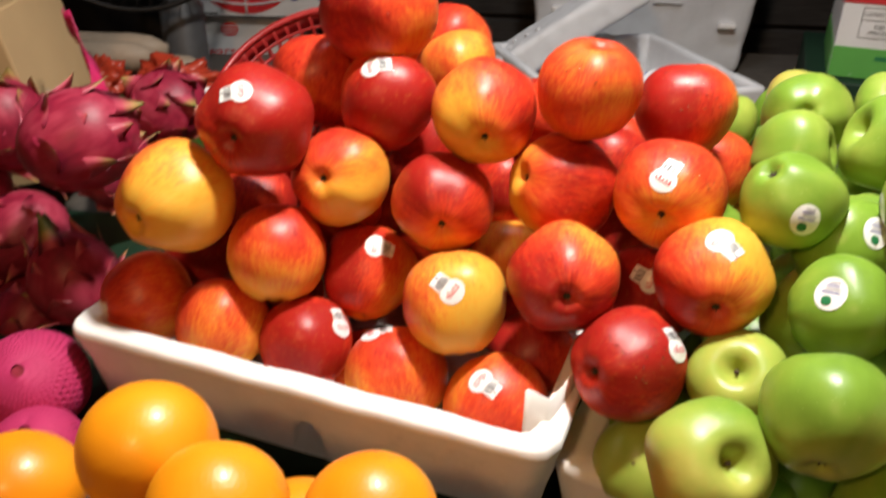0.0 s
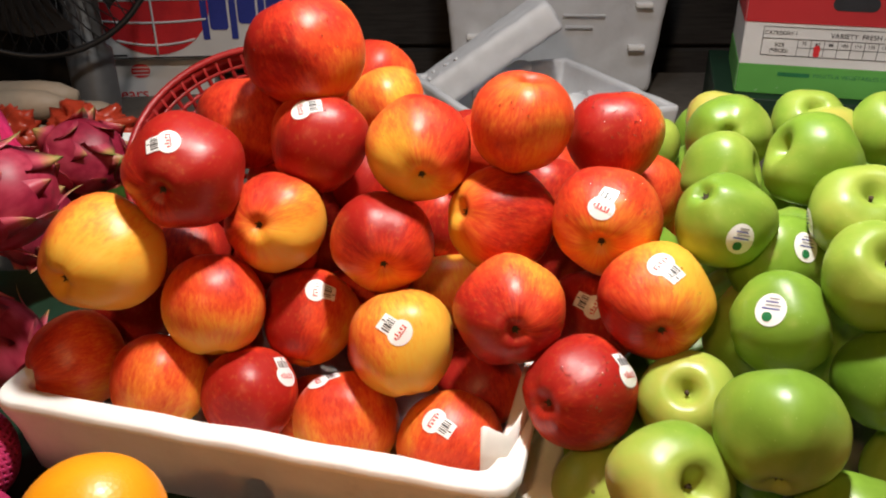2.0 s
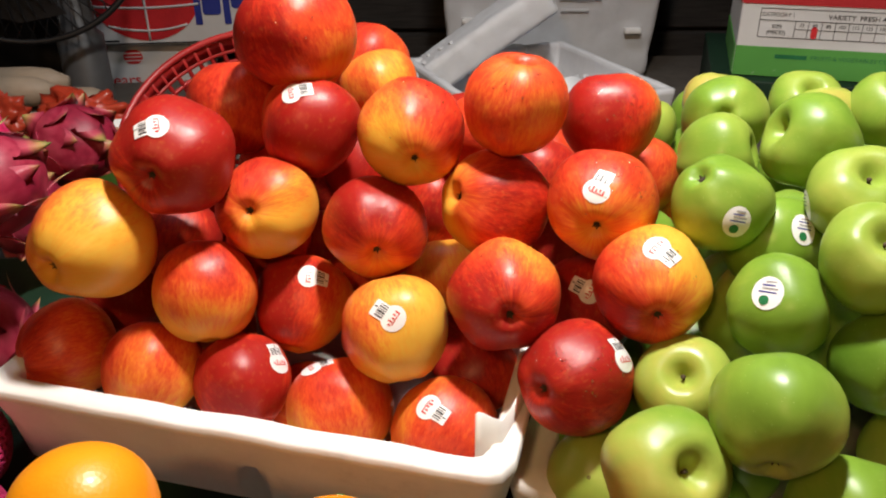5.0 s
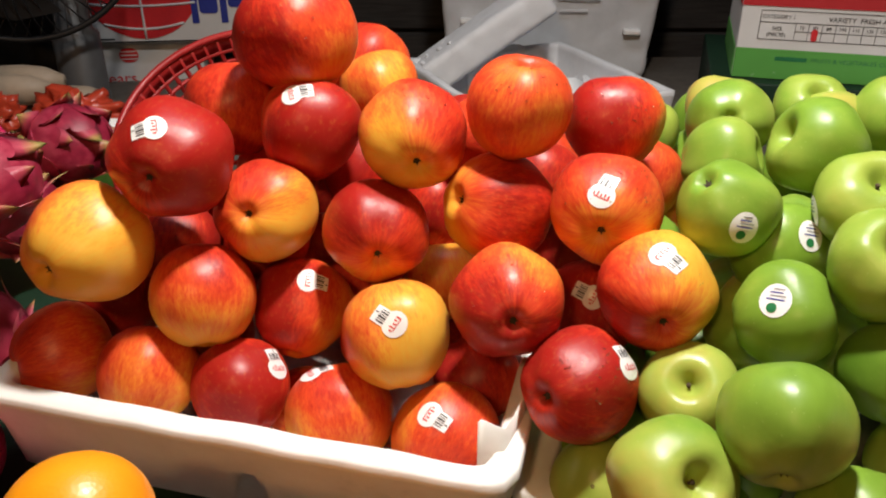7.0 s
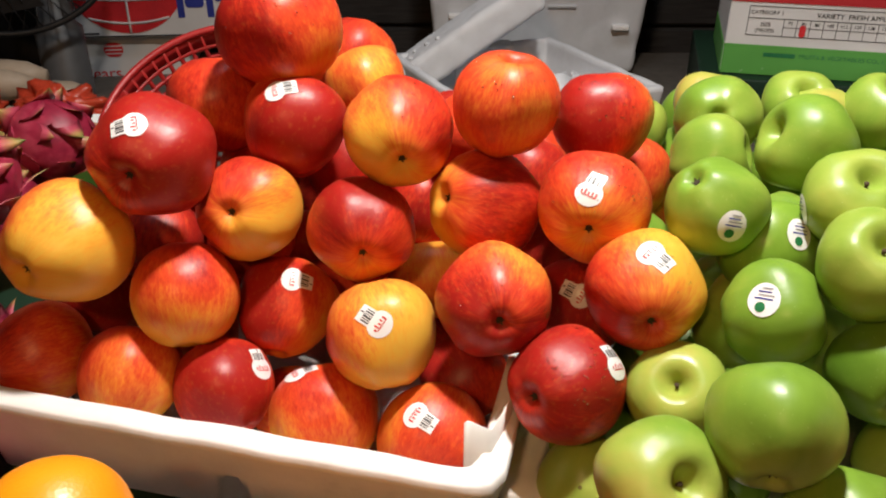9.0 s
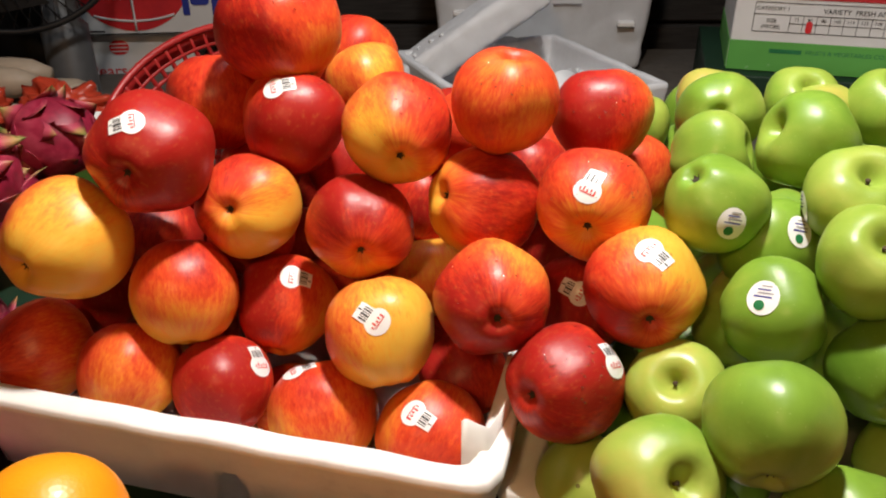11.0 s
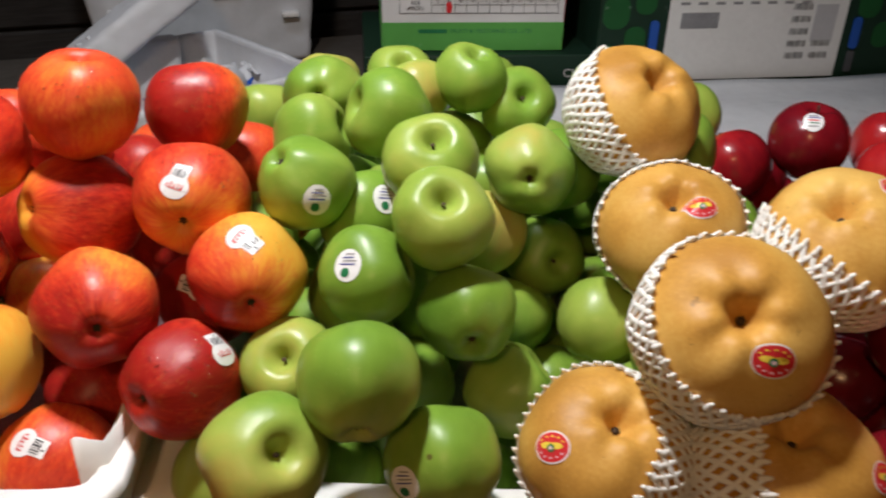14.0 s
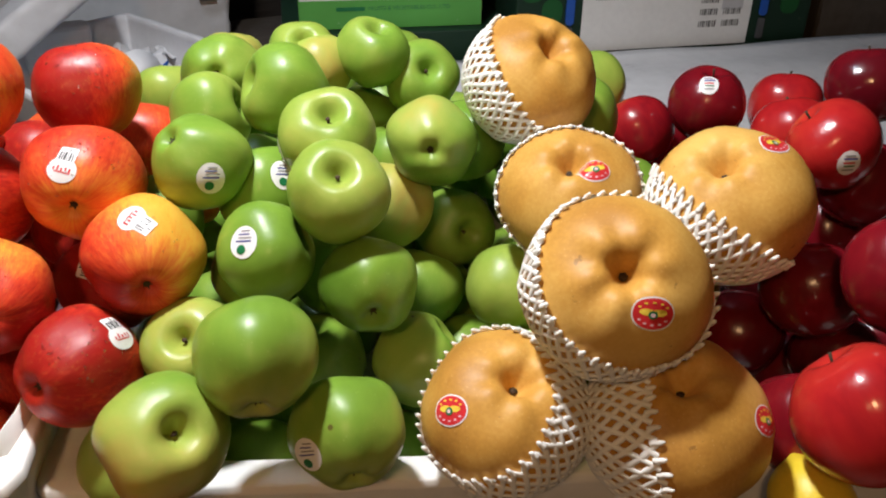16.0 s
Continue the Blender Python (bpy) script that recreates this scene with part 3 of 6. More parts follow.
def bracts(f, ob, count=18, seed=0):
    """The leaf-like scales of a dragon fruit, each curling away from the skin."""
    rnd = random.Random(seed)
    for i in range(count):
        u = (i + 0.5) / count
        al = math.acos(1 - 1.85 * u)
        az = i * 2.39996
        d = Vector((math.sin(al) * math.cos(az), math.sin(al) * math.sin(az), math.cos(al)))
        t = (Vector((0, 0, 1)) - d * d.z)
        t = t.normalized() if t.length > 0.1 else Vector((1, 0, 0))
        s = t.cross(d)
        ln, wd = rnd.uniform(0.018, 0.034) * (1.35 if al < 0.7 else 1), rnd.uniform(0.012, 0.019)
        curl = rnd.uniform(0.1, 0.6)
        verts, faces, rows = [], [], 6
        for k in range(rows + 1):
            p = k / rows
            w = wd * (1 - p ** 1.6)
            for e, thick in ((-1, 0), (0, 0.0016), (1, 0), (0, -0.0008)):
                verts.append((e * w, thick * (1 - p) + curl * ln * p * p, ln * p))
        for k in range(rows):
            for e in range(4):
                g = (e + 1) % 4
                faces.append((k * 4 + e, k * 4 + g, k * 4 + 4 + g, k * 4 + 4 + e))
        me = mesh_of("bract", verts, faces, M_BRACT)
        o = f.at(d) - 0.0025
        m = Matrix((s, d, t)).transposed().to_4x4()
        m.translation = d * o
        part("bract", me, ob, "", m)


# ---------- setting ----------
def slab(name, x0, x1, y0, y1, z0, z1, material, bevel=0.0):
    ob = new(name, box_mesh(name, x1 - x0, y1 - y0, z1 - z0, material, bevel))
    ob.location = ((x0 + x1) / 2, (y0 + y1) / 2, z0)
    return ob


tagged(slab("floor", -3, 4, -2.5, 2.6, -0.1, 0, M_FLOOR), "worn grey concrete market floor", "floor", kind="structure")
tagged(slab("ceiling", -3, 4, -2.5, 2.6, 2.7, 2.8, M_CEIL), "dim grey stall roof above the display", "ceiling", kind="structure")
wall = tagged(slab("wall_north", -3, 4, 2.24, 2.4, 0, 2.7, M_DECK), "dark wall of weathered horizontal boards", "wall", kind="structure")
board = box_mesh("plank", 2.3, 0.03, 0.146, M_PLANK, 0.006, 0, 1)
for row in range(17):
    for col in range(3):
        part("plank", board, wall, "", Matrix.Translation((-2.32 + 2.33 * col - 0.05 * (row % 3), -0.094 - 0.004 * ((row * 3 + col) % 3), 0.02 + 0.155 * row)))
tagged(slab("wall_west", -3.1, -3, -2.5, 2.4, 0, 2.7, M_CEIL), "plain dim side wall", "wall", kind="structure")
tagged(slab("wall_east", 4, 4.1, -2.5, 2.4, 0, 2.7, M_CEIL), "plain dim side wall", "wall", kind="structure")
tagged(slab("wall_south", -3, 4, -2.6, -2.5, 0, 2.7, M_CEIL), "plain dim wall across the aisle", "wall", kind="structure")
deck = tagged(slab("stall_table", -1.4, 2.2, 0.02, 1.95, 0.74, 0.79, M_DECK, 0.006), "dark wooden stall table under the boxes", "table")
for lx in (-1.68, 1.68):
    for ly in (-0.85, 0.85):
        part("leg", box_mesh("leg", 0.07, 0.07, 0.75, M_DECK, 0.004), deck, "", Matrix.Translation((lx, ly, -0.745)))


# ---------- foam boxes ----------
def foam_box(name, corner, yaw, width, depth, height, wall_t, material, label, lean=0.04, notch=None, bend=0.022):
    """An open foam tray: four tapering walls and a floor in one moulded piece; corner is its front right rim corner."""
    bm = bmesh.new()
    loops = []
    for z, inset in ((0, lean * 0.35), (height * 0.55, lean * 0.15), (height - 0.008, 0.0), (height - 0.0016, 0.0004), (height, 0.0022), (height, wall_t - 0.0022), (height - 0.002, wall_t), (height - 0.01, wall_t + 0.0004), (0.011, wall_t + lean * 0.1)):
        ring = []
        rad = bend if inset < wall_t * 0.6 else bend * 0.55
        x0, x1, y0, y1 = -width + inset, -inset, inset, depth - inset
        for cx, cy, a0 in ((x1 - rad, y1 - rad, 0), (x0 + rad, y1 - rad, 90), (x0 + rad, y0 + rad, 180), (x1 - rad, y0 + rad, 270)):
            for k in range(5):
                a = radians(a0 + 22.5 * k)
                ring.append((cx + rad * math.cos(a), cy + rad * math.sin(a), z))
        # long walls are cut in short steps, so that the rim can wobble
        fine = []
        for i, p in enumerate(ring):
            q = ring[(i + 1) % len(ring)]
            steps = max(1, int((Vector(q) - Vector(p)).length / 0.006))
            for s in range(steps):
                v = Vector(p).lerp(Vector(q), s / steps)
                fine.append(v)
        loops.append(fine)
    count = min(len(l) for l in loops)
    rows = []
    for l in loops:
        row = []
        for i in range(count):
            v = l[int(i * len(l) / count)].copy()
            w = noise.noise(v * 22) * 0.0022
            v.z += w if v.z > height * 0.5 else 0
            if notch and v.y < depth * 0.3 and v.z < 0.01 and abs(v.x - notch) < 0.013:
                v.z += 0.034 * math.sqrt(max(0.0, 1 - ((v.x - notch) / 0.013) ** 2))
            row.append(bm.verts.new(v))
        rows.append(row)
    rim_v = [v.co.copy() for row in rows[2:8] for v in row]
    rim_f = [(k * count + i, k * count + (i + 1) % count, (k + 1) * count + (i + 1) % count, (k + 1) * count + i) for k in range(5) for i in range(count)]
    for a, b in [*zip(rows[:2], rows[1:3]), (rows[7], rows[8])]:
        for i in range(count):
            j = (i + 1) % count
            bm.faces.new((a[i], a[j], b[j], b[i]))
    bm.faces.new(rows[-1])
    bm.faces.new(rows[0][::-1])
    for v in rows[3] + rows[4] + rows[5] + rows[6]:
        bm.verts.remove(v)
    me = bpy.data.meshes.new(name)
    bm.to_mesh(me)
    bm.free()
    me.materials.append(material)
    me.polygons.foreach_set("use_smooth", [True] * len(me.polygons))
    ob = new(name, me)
    ob.matrix_basis = Matrix.Translation(corner) @ Matrix.Rotation(radians(yaw), 4, "Z")
    part("rim", mesh_of("rim", rim_v, rim_f, material), ob, "flat rounded foam rim")
    return tagged(ob, label, "foam box")


# unseen support added below the box, coloured dark for the shadow there
stand = new("box_stand", box_mesh("box_stand", 0.36, 0.40, 0.06, M_C_DARK, 0.004))
stand.matrix_basis = Matrix.Translation((0.045, 0.38, 0.789)) @ Matrix.Rotation(radians(-14.2), 4, "Z") @ Matrix.Translation((-0.206, 0.235, 0))
tagged(stand, "added low block under the red apple box, dark like the shadow there", "stand")
RED_BOX = foam_box("foam_box", (0.045, 0.380, 0.849), -14.2, 0.412, 0.46, 0.075, 0.02, M_FOAM, "white foam box heaped with red apples", 0.04, -0.195)
WIDE_BOX = foam_box("foam_box", (0.80, 0.131, 0.79), -20.9, 0.812, 0.50, 0.095, 0.026, M_FOAM, "long white foam box heaped with green apples and pears")
slip_v = []
for i in range(9):
    p = i / 8
    px, py = (0.023 + 0.019 * min(1, p * 2), 0.412 + 0.004 * p) if p <= 0.5 else (0.042 + 0.022 * (p - 0.5) * 2, 0.414 + 0.062 * (p - 0.5) * 2)
    for j in range(4):
        q = j / 3
        slip_v.append((px - 0.004 * math.sin(6 * p) * q, py + 0.006 * q, 0.868 + q * (0.080 - 0.008 * p) + 0.003 * math.sin(9 * p)))
slip = new("paper_slip", mesh_of("paper_slip", slip_v, [(i * 4 + j, i * 4 + 4 + j, i * 4 + 5 + j, i * 4 + 1 + j) for i in range(8) for j in range(3)], M_PAPER))
so = slip.modifiers.new("thickness", "SOLIDIFY")
so.thickness = 0.001
tagged(slip, "folded white paper slip tucked inside the box rim", "paper")
sheet_v, sheet_f = [], []
for i in range(41):
    for j in range(21):
        sx, sy = 0.60 + 0.035 * i, 0.60 + 0.032 * j
        sheet_v.append((sx, 0.58 + (sy - 0.60) * (1.325 - 0.2 * (sx - 0.6) - 0.58) / 0.64, 0.846 + 0.006 * noise.noise(Vector((sx * 5, sy * 9, 0))) + 0.003 * math.sin(26 * sy + 4 * sx)))
for i in range(40):
    for j in range(20):
        k = i * 21 + j
        sheet_f.append((k, k + 21, k + 22, k + 1))
board_r = tagged(slab("low_platform", 0.72, 2.0, 0.55, 1.10, 0.79, 0.836, M_SHEET, 0.004), "low white foam platform behind the red apples", "platform")
sheet = tagged(new("foam_sheet", mesh_of("foam_sheet", sheet_v, sheet_f, M_SHEET)), "crinkled white foam sheet spread over the platform", "foam sheet")
sol = sheet.modifiers.new("thickness", "SOLIDIFY")
sol.thickness = 0.003


# ---------- cartons ----------
def panel(name, parent, u0, u1, v0, v1, y, material, label="", rad=0.0, thick=0.0012):
    """A flat print or sheet on the front of a carton, in the carton's own x and z."""
    verts, faces = [], []
    if rad:
        ring = []
        for cx, cz, a0 in ((u1 - rad, v1 - rad, 0), (u0 + rad, v1 - rad, 90), (u0 + rad, v0 + rad, 180), (u1 - rad, v0 + rad, 270)):
            ring += [(cx + rad * math.cos(radians(a0 + 15 * k)), cz + rad * math.sin(radians(a0 + 15 * k))) for k in range(7)]
    else:
        ring = [(u1, v1), (u0, v1), (u0, v0), (u1, v0)]
    n = len(ring)
    verts = [(a, y - thick, b) for a, b in ring] + [(a, y, b) for a, b in ring]
    faces = [tuple(range(n))] + [(i, i + n, (i + 1) % n + n, (i + 1) % n) for i in range(n)]
    return part(name, mesh_of(name, verts, faces, material, False), parent, label)


def writing(name, parent, text, u, v, y, size, material, centre=True, squash=1.0):
    cu = bpy.data.curves.new(name, "FONT")
    cu.body, cu.size, cu.extrude = text, size, 0.0002
    cu.align_x = "CENTER" if centre else "LEFT"
    cu.align_y = "CENTER"
    tmp = bpy.data.objects.new(name, cu)
    me = bpy.data.meshes.new_from_object(tmp)
    bpy.data.objects.remove(tmp)
    me.materials.clear()
    me.materials.append(material)
    ob = part(name, me, parent, "", Matrix.Translation((u, y, v)) @ pose(0, 0, 0, 90, 0, 0) @ Matrix.Diagonal((squash, 1, 1, 1)))
    return ob


def line(parent, u0, v0, u1, v1, y, w, material):
    if abs(u1 - u0) > abs(v1 - v0):
        return panel("rule", parent, u0, u1, v0 - w / 2, v0 + w / 2, y, material, "", 0, 0.0006)
    return panel("rule", parent, u0 - w / 2, u0 + w / 2, v0, v1, y, material, "", 0, 0.0006)


def carton_box(x, y, z, w, d, h, yaw, material, label):
    """A closed carton; its origin is the front left bottom corner, its own x runs along the front."""
    me = box_mesh("carton", w, d, h, material, 0.003)
    for v in me.vertices:
        v.co += Vector((w / 2, d / 2, 0))
    ob = new("carton", me)
    ob.matrix_basis = pose(x, y, z, 0, 0, yaw)
    return tagged(ob, label, "carton")


# the apple carton, red over white over green, on a dark green one
CARTON_W = 0.335
plinth = carton_box(0.47, 1.392, 0.79, 0.50, 0.36, 0.104, -14, M_C_DARK, "dark green fruit carton under the apple carton")
writing("lettering", plinth, "CLASS", 0.40, 0.068, -0.0006, 0.022, M_C_WHITE)
crate = carton_box(0.511, 1.415, 0.895, CARTON_W, 0.26, 0.30, -15, M_C_WHITE, "red, white and green carton printed for fresh apples")
panel("green_band", crate, 0, CARTON_W, 0.001, 0.052, -0.0005, M_C_GREEN, "green printed band")
panel("red_band", crate, 0, CARTON_W, 0.124, 0.299, -0.0005, M_C_RED, "red printed band")
part("side_print", box_mesh("side_print", 0.0012, 0.25, 0.17, M_C_RED, 0), crate, "dark red carton side", Matrix.Translation((-0.0012, 0.13, 0.124)))
part("side_print", box_mesh("side_print", 0.0012, 0.25, 0.05, M_C_GREEN, 0), crate, "green carton side", Matrix.Translation((-0.0012, 0.13, 0.002)))
side = part("side_print", box_mesh("side_print", 0.0012, 0.25, 0.29, M_C_RED, 0), crate, "dark red carton side", Matrix.Translation((CARTON_W + 0.0012, 0.13, 0.005)))
# no opening is cut: the hole's dark inside is a flat black oval
panel("hand_hole", crate, 0.133, 0.205, 0.148, 0.171, -0.0016, M_INK, "black oval patch for the shade inside the hand hole", 0.0112)
writing("lettering", crate, "VARIETY  FRESH APPLE", 0.196, 0.106, -0.0008, 0.0112, M_INK)
writing("lettering", crate, "CATEGORY 1", 0.061, 0.107, -0.0008, 0.0088, M_INK)
writing("lettering", crate, "SIZE", 0.061, 0.087, -0.0008, 0.0088, M_INK)
writing("lettering", crate, "(PIECES)", 0.061, 0.077, -0.0008, 0.0088, M_INK)
panel("print_bar", crate, 0.066, 0.118, 0.033, 0.040, -0.0018, M_GREENINK, "", 0, 0.0006)
writing("lettering", crate, "FRUITS & VEGETABLES CO., LTD", 0.124, 0.0365, -0.0019, 0.0098, M_GREENINK, False, 1.08)
for v in (0.0685, 0.0975, 0.117):
    line(crate, 0.032, v, 0.322, v, -0.0004, 0.001, M_INK)
line(crate, 0.09, 0.0835, 0.322, 0.0835, -0.0004, 0.0008, M_INK)
for i, number in enumerate(("72", "80", "88", "100", "113", "125", "138", "150", "163", "175", "198")):
    u = 0.090 + 0.0211 * i
    line(crate, u, 0.0685, u, 0.0975, -0.0006, 0.0008, M_INK)
    writing("lettering", crate, number, u + 0.0105, 0.0905, -0.0008, 0.0078, M_INK)
for u in (0.032, 0.322):
    line(crate, u, 0.0685, u, 0.117, -0.0006, 0.001, M_INK)
panel("pen_mark", crate, 0.1165, 0.1265, 0.069, 0.089, -0.0012, M_REDINK, "red pen mark", 0.0048)

# the carton with the white label
leafy = carton_box(0.885, 1.285, 0.79, 0.62, 0.34, 0.30, -11.4, M_C_DARK, "dark green leaf-printed carton with a large white label")
panel("shipping_label", leafy, 0.13, 0.485, 0.052, 0.214, -0.001, M_PAPER, "large white shipping label")
for i, (u, v, s) in enumerate(((0.03, 0.18, 0.05), (0.07, 0.13, 0.04), (0.02, 0.10, 0.035), (0.085, 0.20, 0.04), (0.53, 0.19, 0.045), (0.57, 0.13, 0.04), (0.52, 0.24, 0.05), (0.09, 0.25, 0.05))):
    panel("leaf_print", leafy, u - s * 0.5, u + s * 0.5, v - s * 0.6, v + s * 0.6, -0.0005, M_C_LEAF, "", s * 0.42)
for i in range(8):
    panel("print_bar", leafy, 0.15 + 0.034 * i, 0.15 + 0.034 * i + 0.018, 0.192, 0.197, -0.0022, M_GREYINK, "", 0, 0.0005)
panel("print_block", leafy, 0.155, 0.228, 0.149, 0.178, -0.0022, M_GREYINK, "", 0, 0.0005)
panel("grey_field", leafy, 0.42, 0.465, 0.12, 0.19, -0.0022, simple("pale_grey_print", (0.55, 0.55, 0.56), 0.6, 90, 0.05, 0.05), "", 0, 0.0005)
for u, v in ((0.375, 0.180), (0.375, 0.157), (0.375, 0.134), (0.375, 0.111), (0.375, 0.088), (0.425, 0.111), (0.425, 0.088)):
    for k in range(9):
        panel("barcode_line", leafy, u + 0.0042 * k, u + 0.0042 * k + (0.0012, 0.0026, 0.0018)[(k * 5) % 3], v, v + 0.012, -0.0022, M_INK, "", 0, 0.0005)
for u in (0.105, 0.512):
    panel("blue_tie", leafy, u - 0.008, u + 0.008, 0.105, 0.165, -0.001, M_BLUE, "blue plastic tie", 0.007, 0.004)
    panel("grey_tab", leafy, u - 0.007, u + 0.007, 0.06, 0.10, -0.001, M_GREY, "", 0.003, 0.004)
rack = carton_box(1.56, 1.20, 0.79, 0.40, 0.30, 0.16, -14, M_DECK, "dark brown wooden crate beside the leaf-printed carton")

# cartons on the left, two high, with a red globe print
low = carton_box(-0.99, 1.70, 0.57, 0.47, 0.34, 0.305, 8, M_C_WHITE, "white pear carton with small red print")
writing("lettering", low, "Pears", 0.285, 0.226, -0.001, 0.036, M_REDINK)
panel("print_dot", low, 0.295, 0.335, 0.262, 0.292, -0.0005, M_REDINK, "", 0.0148)
for i in range(3):
    line(low, 0.298, 0.269 + 0.008 * i, 0.332, 0.269 + 0.008 * i, -0.0019, 0.0022, M_C_WHITE)
for i, u in enumerate((0.30, 0.34, 0.37)):
    panel("print_bar", low, u, u + 0.03, 0.185, 0.190, -0.0005, M_BLUEINK, "", 0, 0.0005)
slabs = tagged(slab("carton_stand", -1.05, -0.35, 1.62, 2.1, 0.0, 0.57, M_DECK, 0.004), "dark stand under the stacked cartons", "stand")
high = carton_box(-0.86, 1.70, 0.877, 0.60, 0.36, 0.33, 6, M_C_WHITE, "white carton with a red globe and blue print")


def globe_print(parent, u, v, r, y):
    """A red disc crossed by pale curved lines."""
    n = 40
    ring = [(u + r * 1.05 * math.cos(2 * math.pi * i / n), y - 0.001, v + r * math.sin(2 * math.pi * i / n)) for i in range(n)]
    part("globe_print", mesh_of("globe_print", ring + [(a, y, b) for a, _, b in ring], [tuple(range(n))[::-1]] + [(i, (i + 1) % n, (i + 1) % n + n, i + n) for i in range(n)], M_REDINK, False), parent, "red printed globe")
    for k in (-0.72, -0.36, 0.0, 0.36, 0.72):
        half = math.sqrt(1 - k * k) * r * 1.02
        verts, faces = tube([(u - half + 2 * half * i / 16, y - 0.0012, v + k * r - 0.14 * r * (1 - (i / 8 - 1) ** 2) * (-1 if k < 0 else 1) * -abs(k)) for i in range(17)], 0.0028, 4)
        part("globe_line", mesh_of("globe_line", verts, faces, M_C_WHITE), parent)
    verts, faces = tube([(u, y - 0.0012, v - r + 2 * r * i / 12) for i in range(13)], 0.0028, 4)
    part("globe_line", mesh_of("globe_line", verts, faces, M_C_WHITE), parent)


globe_print(high, 0.235, 0.125, 0.115, -0.0005)
for i, (u, w) in enumerate(((0.335, 0.055), (0.395, 0.055), (0.455, 0.055), (0.518, 0.06))):
    panel("blue_mark", high, u, u + 0.014, 0.04, 0.135, -0.0005, M_BLUEINK, "blue printed mark")
    panel("blue_mark", high, u + 0.017, u + w, 0.06 + 0.012 * (i % 2), 0.128, -0.0005, M_BLUEINK, "", 0.008)
panel("print_bar", high, 0.11, 0.17, 0.008, 0.012, -0.0005, M_INK, "", 0, 0.0005)
line(high, 0.01, 0.004, 0.59, 0.004, -0.0005, 0.003, M_INK)

# ---------- foam scrap behind the apples ----------
tall = new("foam_box", worn(box_mesh("foam_box", 0.50, 0.30, 0.40, M_OLDFOAM, 0.014, 0.13, 3), 5, 0.0022, 24))
tall.matrix_basis = pose(0.232, 1.90, 0.79, 0, 0, -2)
tagged(tall, "dented grey-white foam fish box standing upright", "foam box")
groove = box_mesh("slot_ledge", 0.036, 0.02, 0.011, M_FOAM, 0.003)
for u, z in ((0.176, 0.10), (0.184, 0.19), (-0.174, 0.225), (0.186, 0.27), (-0.172, 0.12)):
    part("slot_ledge", groove, tall, "moulded foam ledge", Matrix.Translation((u, -0.142 - 0.02 * z, z)))
for u, z, w in ((0.06, 0.17, 0.09), (0.05, 0.145, 0.06)):
    part("moulded_mark", box_mesh("moulded_mark", w, 0.004, 0.006, M_OLDFOAM, 0.0015), tall, "", Matrix.Translation((u, -0.137 - 0.045 * z, z)))
beam = new("foam_slab", worn(box_mesh("foam_slab", 0.36, 0.10, 0.06, M_OLDFOAM, 0.012, 0, 3), 5, 0.0017, 55))
beam.matrix_basis = pose(0.055, 1.50, 0.895, 0, -34, 6)
tagged(beam, "dirty white foam slab leaning across the boxes", "foam slab")
for k in range(14):
    crumb = part("foam_chip", box_mesh("foam_chip", 0.006 + 0.004 * (k % 3), 0.008, 0.005 + 0.003 * (k % 2), M_OLDFOAM, 0.0022, 0.35), beam, "", pose(-0.17 + 0.012 * k, -0.03 + 0.012 * ((k * 7) % 5), 0.056, 10 * (k % 4), 14 * (k % 3), 37 * k))
prop = new("foam_slab", box_mesh("foam_slab", 0.12, 0.05, 0.12, M_OLDFOAM, 0.008, 0.1, 2))
prop.matrix_basis = pose(0.10, 1.56, 0.79, 0, 0, 8)
tagged(prop, "broken foam block under the leaning slab", "foam slab")
open_box = foam_box("foam_box", (0.385, 1.30, 0.79), 23.6, 0.34, 0.37, 0.113, 0.014, M_OLDFOAM, "open old foam box full of plastic scraps", 0.03, None, 0.007)
rnd = random.Random(5)
for i in range(7):
    n = 9
    sv, sf = [], []
    ax, ay = rnd.uniform(0.02, 0.045), rnd.uniform(0.02, 0.05)
    for a in range(n):
        for b in range(n):
            p, q = a / (n - 1) - 0.5, b / (n - 1) - 0.5
            sv.append((p * 2 * ax, q * 2 * ay, 0.018 * noise.noise(Vector((p * 3 + i, q * 3, 0))) + 0.03 * (p * p + q * q)))
    for a in range(n - 1):
        for b in range(n - 1):
            k = a * n + b
            sf.append((k, k + n, k + n + 1, k + 1))
    sc = new("plastic_scrap", mesh_of("plastic_scrap", sv, sf, M_OLDFOAM if i % 3 else M_BLUE))
    sc.matrix_basis = pose(0.14 + 0.03 * i, 1.40 + 0.05 * (i % 3), 0.845 + 0.014 * (i % 2), rnd.uniform(-30, 30), rnd.uniform(-30, 30), rnd.uniform(0, 180))
    md = sc.modifiers.new("thickness", "SOLIDIFY")
    md.thickness = 0.003
    tagged(sc, "crumpled pale plastic scrap in the foam box" if i % 3 else "crumpled blue plastic scrap in the foam box", "plastic scrap", "plastic scraps")

v, f = tube([(0, 0, 0.002), (0, 0, 0.001), (0, 0, 0), (0, 0, 0.003), (0, 0, 0.06), (0, 0, 0.063), (0, 0, 0.061), (0, 0, 0.004)], [0.002, 0.018, 0.024, 0.0255, 0.034, 0.0355, 0.033, 0.0235], 24)
cup = tagged(new("plastic_cup", mesh_of("plastic_cup", v, f, M_SHEET)), "pale plastic cup lying among scraps in the foam box", "cup")
cup.matrix_basis = pose(0.20, 1.40, 0.846, 62, 0, 24)


